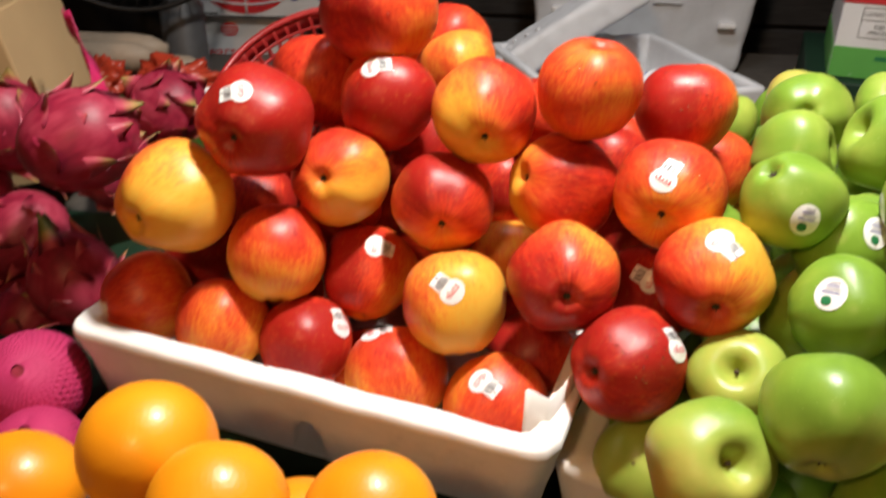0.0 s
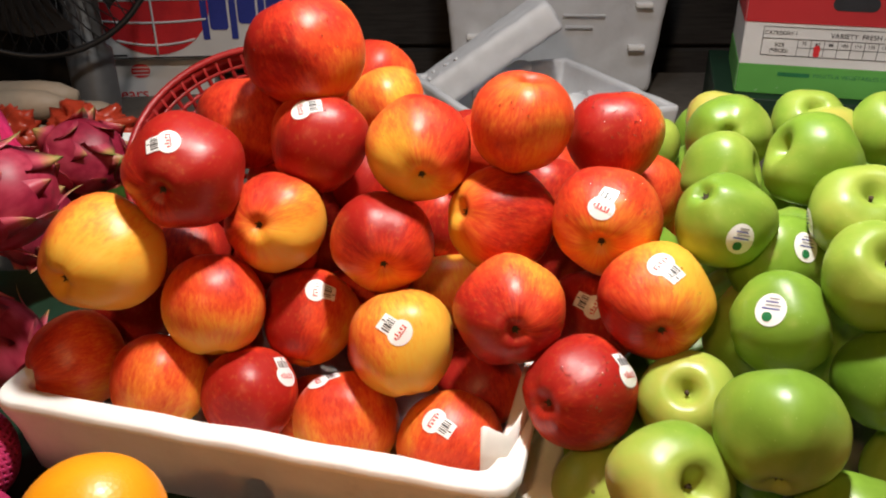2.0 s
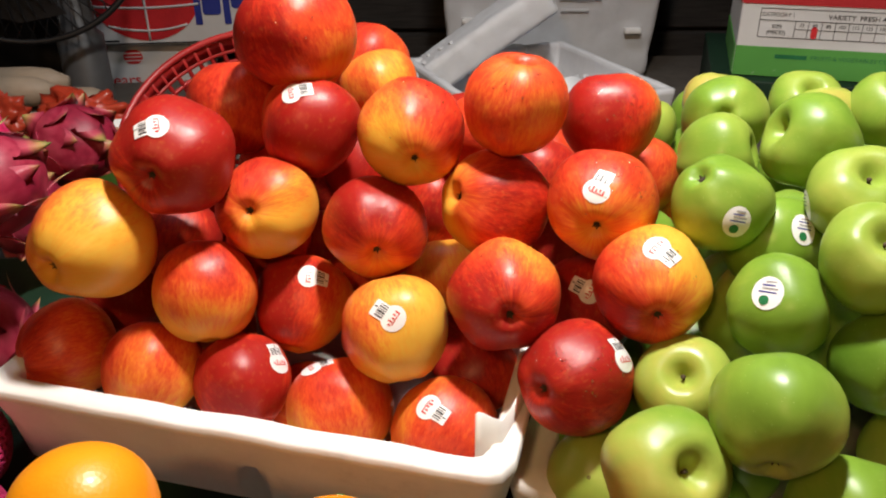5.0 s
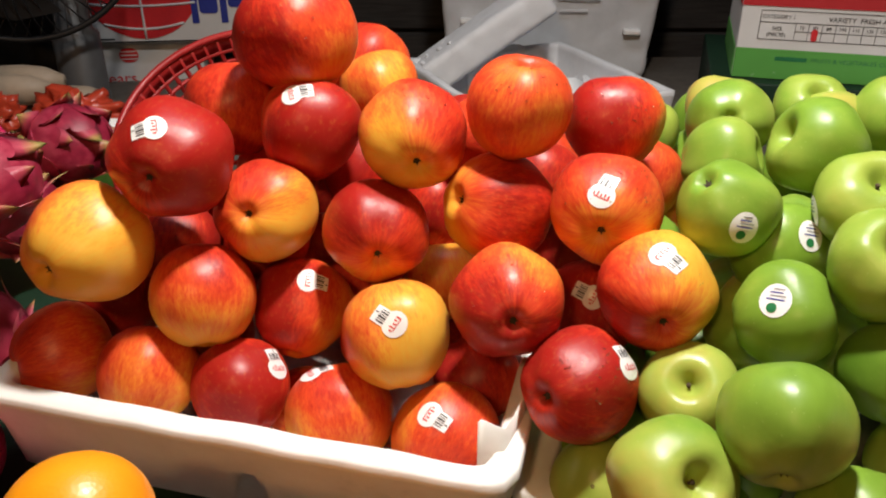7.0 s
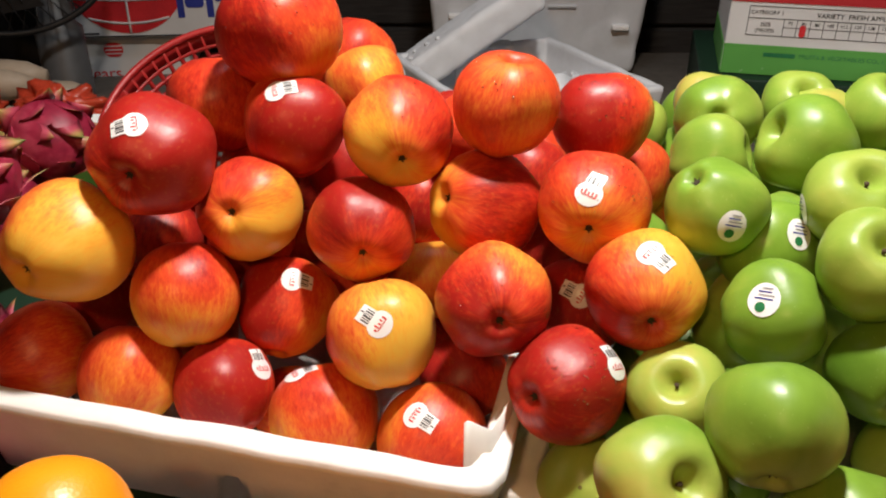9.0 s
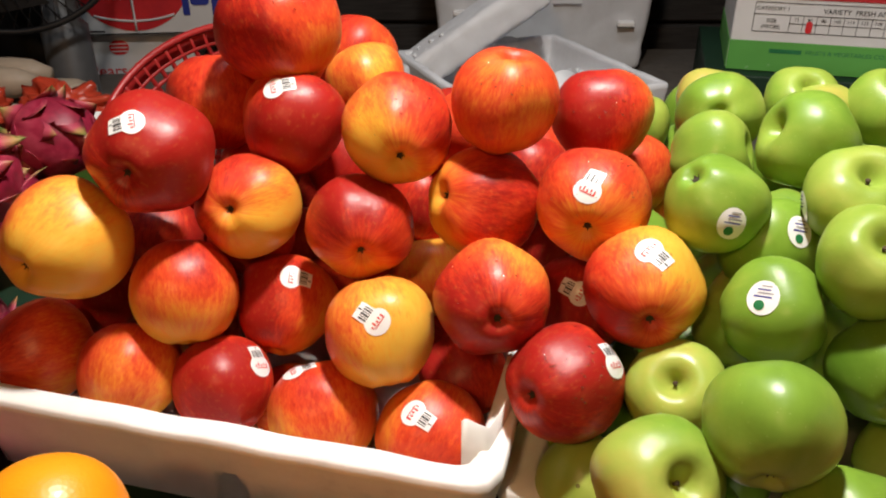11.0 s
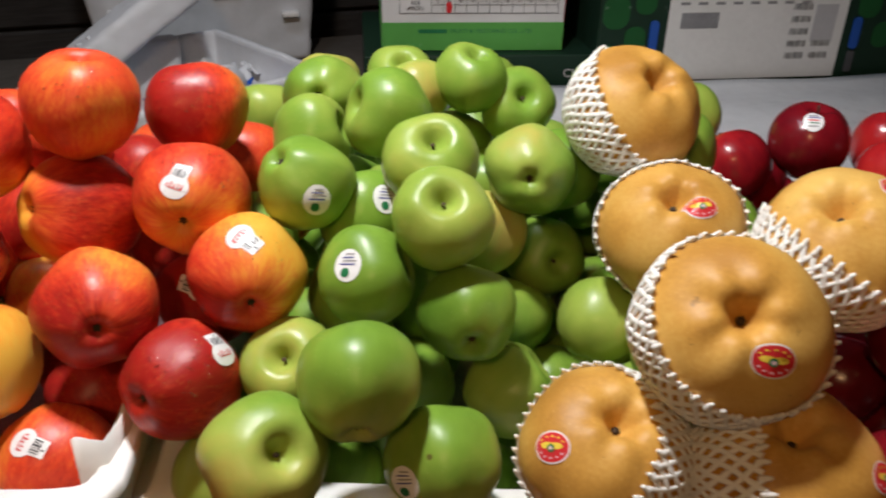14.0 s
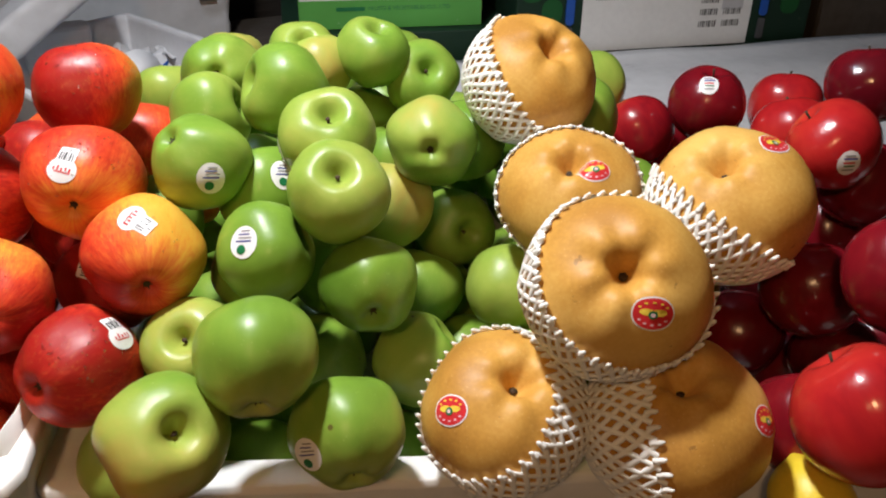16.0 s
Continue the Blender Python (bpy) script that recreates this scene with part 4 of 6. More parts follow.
# ---------- red basket ----------
def basket(m, rim_r=0.176, base_r=0.12, depth=0.14):
    ob = new("basket", None)
    ob.matrix_basis = m
    v, f = tube([(rim_r * math.cos(a), rim_r * math.sin(a), depth) for a in [2 * math.pi * i / 72 for i in range(72)]], 0.0042, 8, True)
    part("rim", mesh_of("rim", v, f, M_BASKET), ob, "rounded red rim")
    v, f = [], []
    for i in range(72):
        a = 2 * math.pi * i / 72
        for r, z in ((rim_r + 0.004, depth), (rim_r - 0.0035, depth - 0.016), (rim_r - 0.0075, depth - 0.016), (rim_r - 0.002, depth)):
            v.append((r * math.cos(a), r * math.sin(a), z))
    f = [(i * 4 + e, ((i + 1) % 72) * 4 + e, ((i + 1) % 72) * 4 + (e + 1) % 4, i * 4 + (e + 1) % 4) for i in range(72) for e in range(4)]
    part("rim_band", mesh_of("rim_band", v, f, M_BASKET), ob, "smooth red band below the rim")
    for k in range(1, 9):
        z = depth * k / 9.4
        r = base_r + (rim_r - base_r) * k / 9.4
        v, f = tube([(r * math.cos(a), r * math.sin(a), z) for a in [2 * math.pi * i / 72 for i in range(72)]], 0.0029, 6, True)
        part("hoop", mesh_of("hoop", v, f, M_BASKET), ob)
    v, f = tube([(base_r + (rim_r - base_r) * k / 4, 0, depth * k / 4) for k in range(5)], 0.0030, 5)
    upright = mesh_of("upright", v, f, M_BASKET)
    for i in range(58):
        part("upright", upright, ob, "", Matrix.Rotation(2 * math.pi * i / 58, 4, "Z"))
    v, f = [], []
    for i in range(-8, 9):
        w = math.sqrt(max(0, base_r ** 2 - (i * 0.0148) ** 2))
        tube([(i * 0.0148, -w, 0), (i * 0.0148, w, 0)], 0.0035, 5, False, v, f)
        tube([(-w, i * 0.0148, 0.002), (w, i * 0.0148, 0.002)], 0.0035, 5, False, v, f)
    part("base_grid", mesh_of("base_grid", v, f, M_BASKET), ob)
    return tagged(ob, "red plastic basket with a grid of slots, tipped behind the apples", "basket")


basket(pose(-0.212, 0.93, 0.883, 38, 0, 0), 0.150, 0.104, 0.13)


# ---------- fan ----------
# black sheet added behind the fan in place of the deep shade there
backing_v = [(-1.35 + 0.045 * i, 1.66 + 0.015 * math.sin(2.1 * i) + 0.006 * math.sin(1.3 * j + i), 0.62 + 0.05 * j) for i in range(15) for j in range(15)]
tarp = new("dark_tarp", mesh_of("dark_tarp", backing_v, [(i * 15 + j, i * 15 + 15 + j, i * 15 + 16 + j, i * 15 + 1 + j) for i in range(14) for j in range(14)], M_DARK))
tagged(tarp, "added dark sheet behind the fan, standing in for deep shade", "tarp")
tm = tarp.modifiers.new("thickness", "SOLIDIFY")
tm.thickness = 0.002
fan = tagged(new("pedestal_fan", None), "dark pedestal fan with a wire guard", "fan")
fan.matrix_basis = pose(-0.71, 1.42, 1.175, 80, 0, 12)
for back in (1, -1):
    v, f = tube([((0.03 + 0.18 * k / 5) * math.cos(0.05 * back * k), (0.03 + 0.18 * k / 5) * math.sin(0.05 * back * k), 0.05 * back * (1 - (k / 5) ** 2)) for k in range(6)], 0.0012, 4)
    wire = mesh_of("guard_wire", v, f, M_DARK)
    for i in range(56):
        part("guard_wire", wire, fan, "", Matrix.Rotation(2 * math.pi * i / 56, 4, "Z"))
v, f = tube([(0.212 * math.cos(2 * math.pi * i / 60), 0.212 * math.sin(2 * math.pi * i / 60), 0) for i in range(60)], 0.0055, 6, True)
part("guard_ring", mesh_of("guard_ring", v, f, M_DARK), fan)
for b in range(3):
    bv, bf = [], []
    for i in range(7):
        for j in range(5):
            rr, aa = 0.035 + 0.145 * i / 6, (j / 4 - 0.5) * (1.1 + 0.7 * i / 6)
            bv.append((rr * math.cos(aa), rr * math.sin(aa), 0.03 * aa))
    for i in range(6):
        for j in range(4):
            k = i * 5 + j
            bf.append((k, k + 5, k + 6, k + 1))
    part("blade", mesh_of("blade", bv, bf, M_DARK), fan, "", Matrix.Rotation(2.094 * b, 4, "Z"))
v, f = tube([(0, 0, -0.16), (0, 0, -0.13), (0, 0, -0.03), (0, 0, 0.03)], [0.03, 0.06, 0.055, 0.03], 16)
part("motor", mesh_of("motor", v, f, M_DARK), fan, "dark motor housing")
post = tagged(new("fan_post", None), "grey round fan post on a dark base", "fan post")
post.matrix_basis = pose(-0.675, 1.50, 0)
v, f = tube([(0, 0, 0.02), (0, 0, 0.95), (0, 0, 0.96), (0, 0, 1.2)], [0.042, 0.042, 0.032, 0.032], 24)
part("pole", mesh_of("pole", v, f, M_GREY), post)
v, f = tube([(0, 0, 0), (0, 0, 0.03), (0, 0, 0.045)], [0.2, 0.19, 0.04], 28)
part("base", mesh_of("base", v, f, M_DARK), post)


# ---------- radishes, bag, tan carton ----------
def radish(x, y, z, yaw, length, r):
    pts, rad = [], []
    for i in range(11):
        p = i / 10
        pts.append((length * (p - 0.5), 0.006 * math.sin(5 * p), 0))
        rad.append(max(0.003, r * (1 - 0.35 * p) * min(1, (p + 0.02) * 6) ** 0.5 * (1 - max(0, p - 0.75) * 3.4)))
    v, f = tube(pts, rad, 14)
    ob = new("radish", mesh_of("radish", v, f, M_ROOT))
    ob.matrix_basis = pose(x, y, z, 0, 0, yaw)
    return tagged(ob, "long white radish stacked with others", "radish", "stacked radishes")


crate_r = tagged(slab("vegetable_crate", -1.35, -0.50, 1.12, 1.45, 0.79, 0.843, M_DECK, 0.004), "dark low crate under the radishes", "crate")
for k in range(3):
    radish(-0.745 + 0.01 * k, 1.21 + 0.062 * k, 0.872, 184 + 3 * k, 0.30, 0.029)
for k in range(2):
    radish(-0.765, 1.24 + 0.06 * k, 0.923, 182 - 5 * k, 0.30, 0.028)


def crumpled(name, x, y, z, sx, sy, sz, material, label, category, seed):
    v, f = [], []
    n, m2 = 26, 40
    for i in range(n + 1):
        a = math.pi * i / n
        for j in range(m2):
            t = 2 * math.pi * j / m2
            d = Vector((math.sin(a) * math.cos(t), math.sin(a) * math.sin(t), math.cos(a)))
            k = 1 + 0.55 * noise.noise(d * 2.7 + Vector((seed, 0, 0))) + 0.3 * noise.noise(d * 6 + Vector((0, seed, 0))) + 0.14 * noise.noise(d * 15)
            v.append((d.x * sx * k, d.y * sy * k, max(-sz, d.z * sz * k)))
    for i in range(n):
        for j in range(m2):
            k = (j + 1) % m2
            f.append((i * m2 + j, (i + 1) * m2 + j, (i + 1) * m2 + k, i * m2 + k))
    ob = new(name, mesh_of(name, v, f, material))
    ob.location = (x, y, z)
    return tagged(ob, label, category)


crumpled("plastic_bag", -0.56, 1.19, 0.90, 0.06, 0.04, 0.032, M_BAG, "crumpled orange-red plastic bag by the radishes", "plastic bag", 3)
crumpled("plastic_bag", -0.68, 1.17, 0.90, 0.05, 0.03, 0.035, M_BAG, "small crumpled orange-red plastic bag", "plastic bag", 8)
tan = carton_box(-1.023, 0.784, 0.791, 0.46, 0.20, 0.213, 10, M_C_TAN, "plain tan cardboard carton tilted behind the dragon fruits")
tan.matrix_basis = pose(-1.023, 0.784, 0.791, 0, -10, 10)
panel("tape_strip", tan, 0.2, 0.25, 0.1, 0.2125, -0.0004, M_PAPER, "pale packing tape", 0, 0.0006)
rv = []
for i in range(25):
    p = i / 24
    turn_r, half = 2.2 * p + 0.5 * math.sin(9 * p), 0.012 + 0.003 * math.sin(17 * p)
    for j in range(5):
        q = j / 2 - 1
        rv.append((-0.455 - 0.07 * p + q * half * math.cos(turn_r), 0.86 + q * half * math.sin(turn_r) + 0.004 * math.sin(23 * p + 3 * q), 0.84 + 0.245 * p + 0.003 * q * q))
rib_ob = tagged(new("pink_ribbon", mesh_of("pink_ribbon", rv, [(i * 5 + j, i * 5 + 5 + j, i * 5 + 6 + j, i * 5 + 1 + j) for i in range(24) for j in range(4)], M_PINKTAPE)), "crumpled pink plastic ribbon hanging by the tan carton", "ribbon")
rib_t = rib_ob.modifiers.new("thickness", "SOLIDIFY")
rib_t.thickness = 0.0012
lid_g = new("plastic_cover", box_mesh("container_lid", 0.16, 0.10, 0.012, M_FOAM, 0.005))
lid_g.matrix_basis = pose(-0.47, 1.06, 0.905, 8, 0, 5)
tagged(lid_g, "white plastic container lid behind the fruit", "lid")
tub = new("container", box_mesh("container", 0.15, 0.095, 0.115, M_LEAF, 0.006, 0.1))
tub.matrix_basis = pose(-0.47, 1.06, 0.79, 0, 0, 5)
tagged(tub, "green container under a white lid", "container")
for name, x, y, w, d, h in (("fruit_riser", -0.47, 0.66, 0.34, 0.42, 0.035), ("fruit_riser", -0.19, 0.235, 0.36, 0.20, 0.075)):
    rs = new(name, box_mesh(name, w, d, h, M_C_DARK, 0.004))
    rs.location = (x, y, 0.79)
    tagged(rs, "dark low riser under loose fruit", "riser")


# ---------- pink netted fruit by the box corner ----------
for x, y, z, r, way in ((-0.385, 0.475, 0.868, 0.043, (0.2, -0.6, 0.75)), (-0.352, 0.415, 0.848, 0.036, (0.1, -0.3, 0.95)), (-0.43, 0.425, 0.845, 0.04, (-0.3, -0.5, 0.8))):
    SEED[0] += 1
    pf = Fruit("orange", r, 0.95, SEED[0])
    po = new("wrapped_fruit", pf.mesh("wrapped_fruit", M_DRAGON, 20, 30))
    po.location = (x, y, z)
    tagged(po, "round fruit wrapped in a bright pink foam net", "fruit", "pink netted fruits")
    foam_net(pf, po, Matrix.Identity(4), way, 2.3, M_PINKNET, 40, 0.0019, "foam_net", "bright pink foam net")


# ---------- fruit, row by row ----------
RED, GRN = "red and yellow streaked apple with a glossy skin", "glossy green apple in a heaped foam box"
NEC, ORA, DRA = "dark red shiny apple in a heap", "bright orange with pitted peel", "pink dragon fruit with green-tipped scales"
ob, f, turn = fruit('red', -0.1145, 0.6415, 1.1485, 0.0500, 0.88, (-0.37, 0.22, 0.90), 0.58, RED, blush=(-0.50, -0.40, 0.50))
water_drops(f, ob, turn, 28, 0)
fruit('red', -0.077, 0.843, 1.071, 0.0428, 0.95, (0.26, 0.42, 0.87), 0.62, RED, blush=(0.00, 0.00, 0.60))
fruit('red', -0.058, 0.731, 1.078, 0.0371, 0.95, (-0.36, 0.35, 0.86), 0.45, RED, blush=(0.00, 0.00, 0.30))
fruit('red', -0.1792, 0.6795, 1.0758, 0.0436, 0.95, (-0.03, 0.37, 0.93), 0.62, RED, blush=(-0.20, -0.20, 0.30))
fruit('red', -0.1969, 0.5489, 1.0813, 0.0452, 0.94, (0.14, 0.99, -0.01), 0.95, RED, (-0.06, -0.62, 0.78), (-0.94, -0.33, 0.03), blush=(0.50, -0.20, 0.60))
ob, f, turn = fruit('red', -0.1041, 0.6126, 1.0820, 0.0410, 0.98, (0.21, 0.40, 0.89), 0.72, RED, (-0.13, -0.49, 0.86), (0.97, 0.20, 0.11), blush=(0.10, -0.80, 0.20))
water_drops(f, ob, turn, 28, 5)
ob, f, turn = fruit('red', -0.0221, 0.5768, 1.0880, 0.0417, 0.94, (-0.10, 0.98, 0.19), 0.36, RED, blush=(0.60, 0.10, 0.80))
water_drops(f, ob, turn, 28, 6)
ob, f, turn = fruit('red', 0.0557, 0.5750, 1.1118, 0.0403, 0.94, (0.14, -0.08, 0.99), 0.50, RED, blush=(0.00, -0.10, 0.30))
water_drops(f, ob, turn, 45, 7)
ob, f, turn = fruit('red', 0.1342, 0.6037, 1.0901, 0.0403, 0.89, (-0.07, 0.47, 0.88), 0.66, RED, blush=(-0.70, -0.50, 0.10))
water_drops(f, ob, turn, 110, 8)
fruit('red', -0.2602, 0.5279, 1.0229, 0.0465, 0.94, (0.43, 0.90, 0.06), 0.26, RED, blush=(-0.60, 0.30, 0.60))
fruit('red', -0.1365, 0.5686, 1.0316, 0.0407, 0.94, (0.22, 0.91, -0.34), 0.38, RED, blush=(-0.80, -0.20, 0.50))
fruit('red', -0.0504, 0.5515, 1.0219, 0.0406, 0.94, (-0.09, 0.99, 0.10), 0.60, RED, blush=(0.19, -0.19, 0.96))
fruit('red', 0.0417, 0.5647, 1.0360, 0.0433, 0.94, (0.82, 0.42, -0.39), 0.55, RED, blush=(0.92, -0.37, 0.09))
ob, f, turn = fruit('red', 0.1186, 0.5349, 1.0484, 0.0414, 0.94, (0.27, 0.96, 0.05), 0.64, RED, (-0.22, -0.70, 0.69), (0.41, 0.31, 0.86), blush=(0.10, 0.10, 0.50))
water_drops(f, ob, turn, 70, 13)
ob, f, turn = fruit('red', 0.1467, 0.4772, 1.0117, 0.0413, 0.94, (0.08, 0.99, 0.07), 0.42, RED, (-0.03, -0.39, 0.92), (0.62, -0.54, -0.57), blush=(-0.89, -0.27, -0.36))
water_drops(f, ob, turn, 28, 14)
ob, f, turn = fruit('red', 0.0456, 0.4921, 0.9945, 0.0417, 0.94, (-0.06, 0.98, -0.19), 0.80, RED, blush=(-0.20, -0.80, -0.40))
water_drops(f, ob, turn, 28, 15)
fruit('red', -0.1831, 0.5342, 0.9748, 0.0409, 0.98, (-0.11, 0.63, 0.77), 0.34, RED, blush=(0.10, -0.10, 0.60))
fruit('red', -0.1164, 0.5653, 0.9448, 0.0415, 0.98, (0.17, 0.73, 0.66), 0.60, RED, (0.36, -0.41, 0.84), (0.98, 0.09, -0.16), blush=(-0.80, -0.10, 0.50))
fruit('red', -0.0340, 0.4953, 0.9660, 0.0417, 0.97, (-0.21, 0.67, 0.71), 0.30, RED, (-0.07, -0.68, 0.73), (-0.82, 0.28, 0.50), blush=(-0.80, 0.20, 0.20))
fruit('red', -0.3077, 0.5399, 0.9186, 0.0418, 0.94, (0.69, 0.72, -0.11), 0.54, RED, blush=(0.00, -0.20, 0.40))
fruit('red', -0.2290, 0.5134, 0.9153, 0.0403, 0.93, (0.14, 0.70, 0.70), 0.32, RED, blush=(-0.30, 0.00, 0.70))
fruit('red', -0.1578, 0.5104, 0.9059, 0.0391, 0.98, (-0.46, 0.64, 0.62), 0.80, RED, (0.78, -0.01, 0.62), (0.00, 0.61, 0.79), blush=(0.00, -0.30, 0.30))
fruit('red', -0.0782, 0.4802, 0.9009, 0.0413, 0.98, (-0.20, 0.68, 0.71), 0.34, RED, (-0.35, 0.11, 0.93), (0.86, 0.40, 0.32), blush=(0.20, 0.00, 0.60))
fruit('red', 0.0025, 0.4619, 0.8962, 0.0407, 0.98, (0.34, 0.72, 0.60), 0.52, RED, (-0.21, -0.44, 0.87), (0.82, -0.38, -0.43), blush=(0.00, -0.30, 0.20))
ob, f, turn = fruit('red', 0.0916, 0.4461, 0.9566, 0.0408, 0.94, (0.73, 0.64, -0.24), 0.86, RED, (0.69, -0.25, 0.68), (-0.17, 0.62, 0.76), blush=(0.00, -0.20, 0.30))
water_drops(f, ob, turn, 70, 24)
fruit('red', 0.122, 0.557, 0.952, 0.0410, 0.95, (0.01, 0.69, 0.72), 0.95, RED, (-0.28, -0.69, 0.67), (-0.85, 0.40, 0.34))
fruit('red', 0.028, 0.535, 0.896, 0.0370, 0.94, (-0.39, 0.69, 0.60), 0.80, RED)
fruit('red', 0.003, 0.609, 0.944, 0.0370, 0.94, (-0.12, 0.54, 0.83), 0.35, RED)
fruit('red', 0.1707, 0.6613, 1.0167, 0.0403, 0.95, (0.20, 0.55, 0.81), 0.55, RED, blush=(0.00, 0.00, 0.30))
fruit('red', 0.201, 0.683, 0.959, 0.0370, 0.94, (-0.21, 0.63, 0.75), 0.30, RED, blush=(0.00, 0.00, 0.30))
fruit('red', -0.281, 0.611, 0.925, 0.0370, 0.94, (-0.24, 0.60, 0.76), 0.90, RED)
fruit('red', -0.226, 0.609, 0.982, 0.0370, 0.94, (0.17, 0.57, 0.80), 0.90, RED)
fruit('red', -0.073, 0.676, 1.022, 0.0370, 0.94, (0.28, 0.54, 0.79), 0.90, RED)
fruit('red', 0.088, 0.664, 1.016, 0.0370, 0.94, (0.19, 0.55, 0.81), 0.90, RED)
fruit('red', 0.026, 0.785, 1.020, 0.0370, 0.94, (-0.06, 0.52, 0.85), 0.90, RED)
fruit('red', -0.007, 0.663, 0.987, 0.0370, 0.94, (0.34, 0.44, 0.83), 0.90, RED)
fruit('red', 0.100, 0.667, 0.946, 0.0370, 0.94, (0.32, 0.50, 0.80), 0.90, RED)
fruit('red', -0.190, 0.671, 0.919, 0.0370, 0.94, (-0.03, 0.54, 0.84), 0.80, RED)
fruit('red', -0.161, 0.794, 1.064, 0.0370, 0.94, (0.16, 0.40, 0.90), 0.80, RED)
fruit('green', 0.1959, 0.5103, 1.0616, 0.0350, 0.90, (0.63, 0.18, -0.75), 0.50, GRN, (0.05, -1.00, 0.02), (0.16, 0.38, 0.91), blush=(0.00, -0.20, -0.60))
fruit('green', 0.2225, 0.4476, 1.0141, 0.0361, 0.90, (0.88, -0.30, 0.38), 0.42, GRN, (-0.51, -0.55, 0.66), (0.20, 0.47, 0.86))
fruit('green', 0.1323, 0.3555, 0.9556, 0.0390, 0.90, (0.32, -0.68, 0.66), 0.72, GRN, blush=(-0.20, -0.40, -0.60))
fruit('green', 0.1650, 0.4330, 0.9600, 0.0350, 0.90, (-0.30, -0.56, 0.77), 0.80, GRN)
fruit('green', 0.1938, 0.3594, 0.9950, 0.0389, 0.90, (0.24, 0.85, 0.47), 0.60, GRN, blush=(0.00, -0.60, -0.80))
fruit('green', 0.2754, 0.4409, 1.0524, 0.0364, 0.90, (-0.16, -0.54, 0.82), 0.68, GRN, blush=(0.20, 0.00, -0.50))
fruit('green', 0.3509, 0.5487, 0.9756, 0.0389, 0.97, (0.51, 0.35, 0.79), 0.76, GRN, blush=(0.80, -0.30, 0.00))
fruit('green', 0.3824, 0.5289, 1.0379, 0.0381, 0.90, (0.41, 0.89, -0.20), 0.50, GRN, blush=(-0.20, 0.00, 0.90))
fruit('green', 0.2863, 0.4986, 1.0692, 0.0362, 0.90, (-0.04, -0.48, 0.87), 0.60, GRN, (-0.99, -0.00, -0.15), (0.14, 0.34, 0.93))
fruit('green', 0.2715, 0.5528, 1.0891, 0.0363, 0.90, (-0.91, -0.01, 0.41), 0.55, GRN)
fruit('green', 0.2425, 0.6583, 1.0738, 0.0366, 0.90, (0.33, 0.88, -0.33), 0.56, GRN, blush=(0.80, 0.00, 0.20))
fruit('green', 0.2177, 0.5927, 1.0634, 0.0344, 0.90, (0.87, -0.39, 0.32), 0.60, GRN)
fruit('green', 0.206, 0.787, 1.015, 0.0353, 0.95, (0.20, 0.41, 0.89), 0.60, GRN)
fruit('green', 0.2710, 0.7738, 1.0471, 0.0332, 0.95, (0.23, 0.32, 0.92), 0.95, GRN)
fruit('green', 0.3218, 0.6878, 1.0739, 0.0318, 0.90, (-0.05, -0.61, 0.79), 0.60, GRN)
fruit('green', 0.3320, 0.6725, 1.0641, 0.0320, 0.95, (-0.12, 0.52, 0.85), 0.80, GRN)
fruit('green', 0.3785, 0.6535, 1.0774, 0.0343, 0.90, (0.11, -0.29, 0.95), 0.50, GRN)
fruit('green', 0.445, 0.772, 1.034, 0.0330, 0.95, (0.37, 0.31, 0.87), 0.70, GRN)
fruit('green', 0.4234, 0.6478, 1.0505, 0.0365, 0.90, (-0.05, -0.81, 0.58), 0.60, GRN)
fruit('green', 0.378, 0.679, 1.002, 0.0360, 0.95, (0.50, 0.25, 0.83), 0.50, GRN)
fruit('green', 0.2850, 0.4130, 0.9908, 0.0350, 0.90, (0.24, 0.96, 0.17), 0.30, GRN, blush=(0.60, -0.20, 0.40))
fruit('green', 0.372, 0.525, 0.899, 0.0378, 0.93, (0.52, 0.40, 0.76), 0.55, GRN)
fruit('green', 0.422, 0.566, 0.932, 0.0382, 0.90, (0.03, -0.97, 0.25), 0.50, GRN)
fruit('green', 0.4212, 0.4535, 0.9290, 0.0385, 0.94, (0.61, 0.38, 0.70), 0.65, GRN)
fruit('green', 0.2606, 0.4707, 0.8945, 0.0380, 0.90, (-0.07, 0.11, 0.99), 0.50, GRN)
fruit('green', 0.3226, 0.4180, 0.9125, 0.0377, 0.90, (0.81, -0.10, 0.57), 0.55, GRN)
fruit('green', 0.2417, 0.3397, 0.9335, 0.0389, 0.90, (0.16, 0.92, 0.36), 0.62, GRN, (-0.86, -0.46, 0.21), (0.28, 0.63, 0.73), blush=(0.37, -0.66, -0.66))
fruit('green', 0.197, 0.445, 0.831, 0.0370, 0.90, (0.39, 0.78, 0.49), 0.40, GRN)
fruit('green', 0.111, 0.425, 0.883, 0.0380, 0.95, (0.51, 0.72, 0.47), 0.75, GRN)
fruit('green', 0.295, 0.404, 0.838, 0.0370, 0.90, (-0.07, 0.80, 0.59), 0.40, GRN)
fruit('green', 0.519, 0.661, 0.935, 0.0370, 0.90, (-0.14, 0.58, 0.80), 0.40, GRN)
fruit('green', 0.629, 0.659, 1.012, 0.0380, 0.98, (0.02, 0.59, 0.80), 0.60, GRN)
fruit('green', 0.2400, 0.5130, 1.0250, 0.0365, 0.95, (-0.14, 0.54, 0.83), 0.45, GRN, (0.28, -0.66, 0.70), (0.17, 0.41, 0.90))
fruit('green', 0.314, 0.837, 0.922, 0.0370, 0.90, (0.18, 0.56, 0.81), 0.40, GRN)
fruit('green', 0.214, 0.625, 0.881, 0.0370, 0.90, (0.60, 0.52, 0.61), 0.40, GRN)
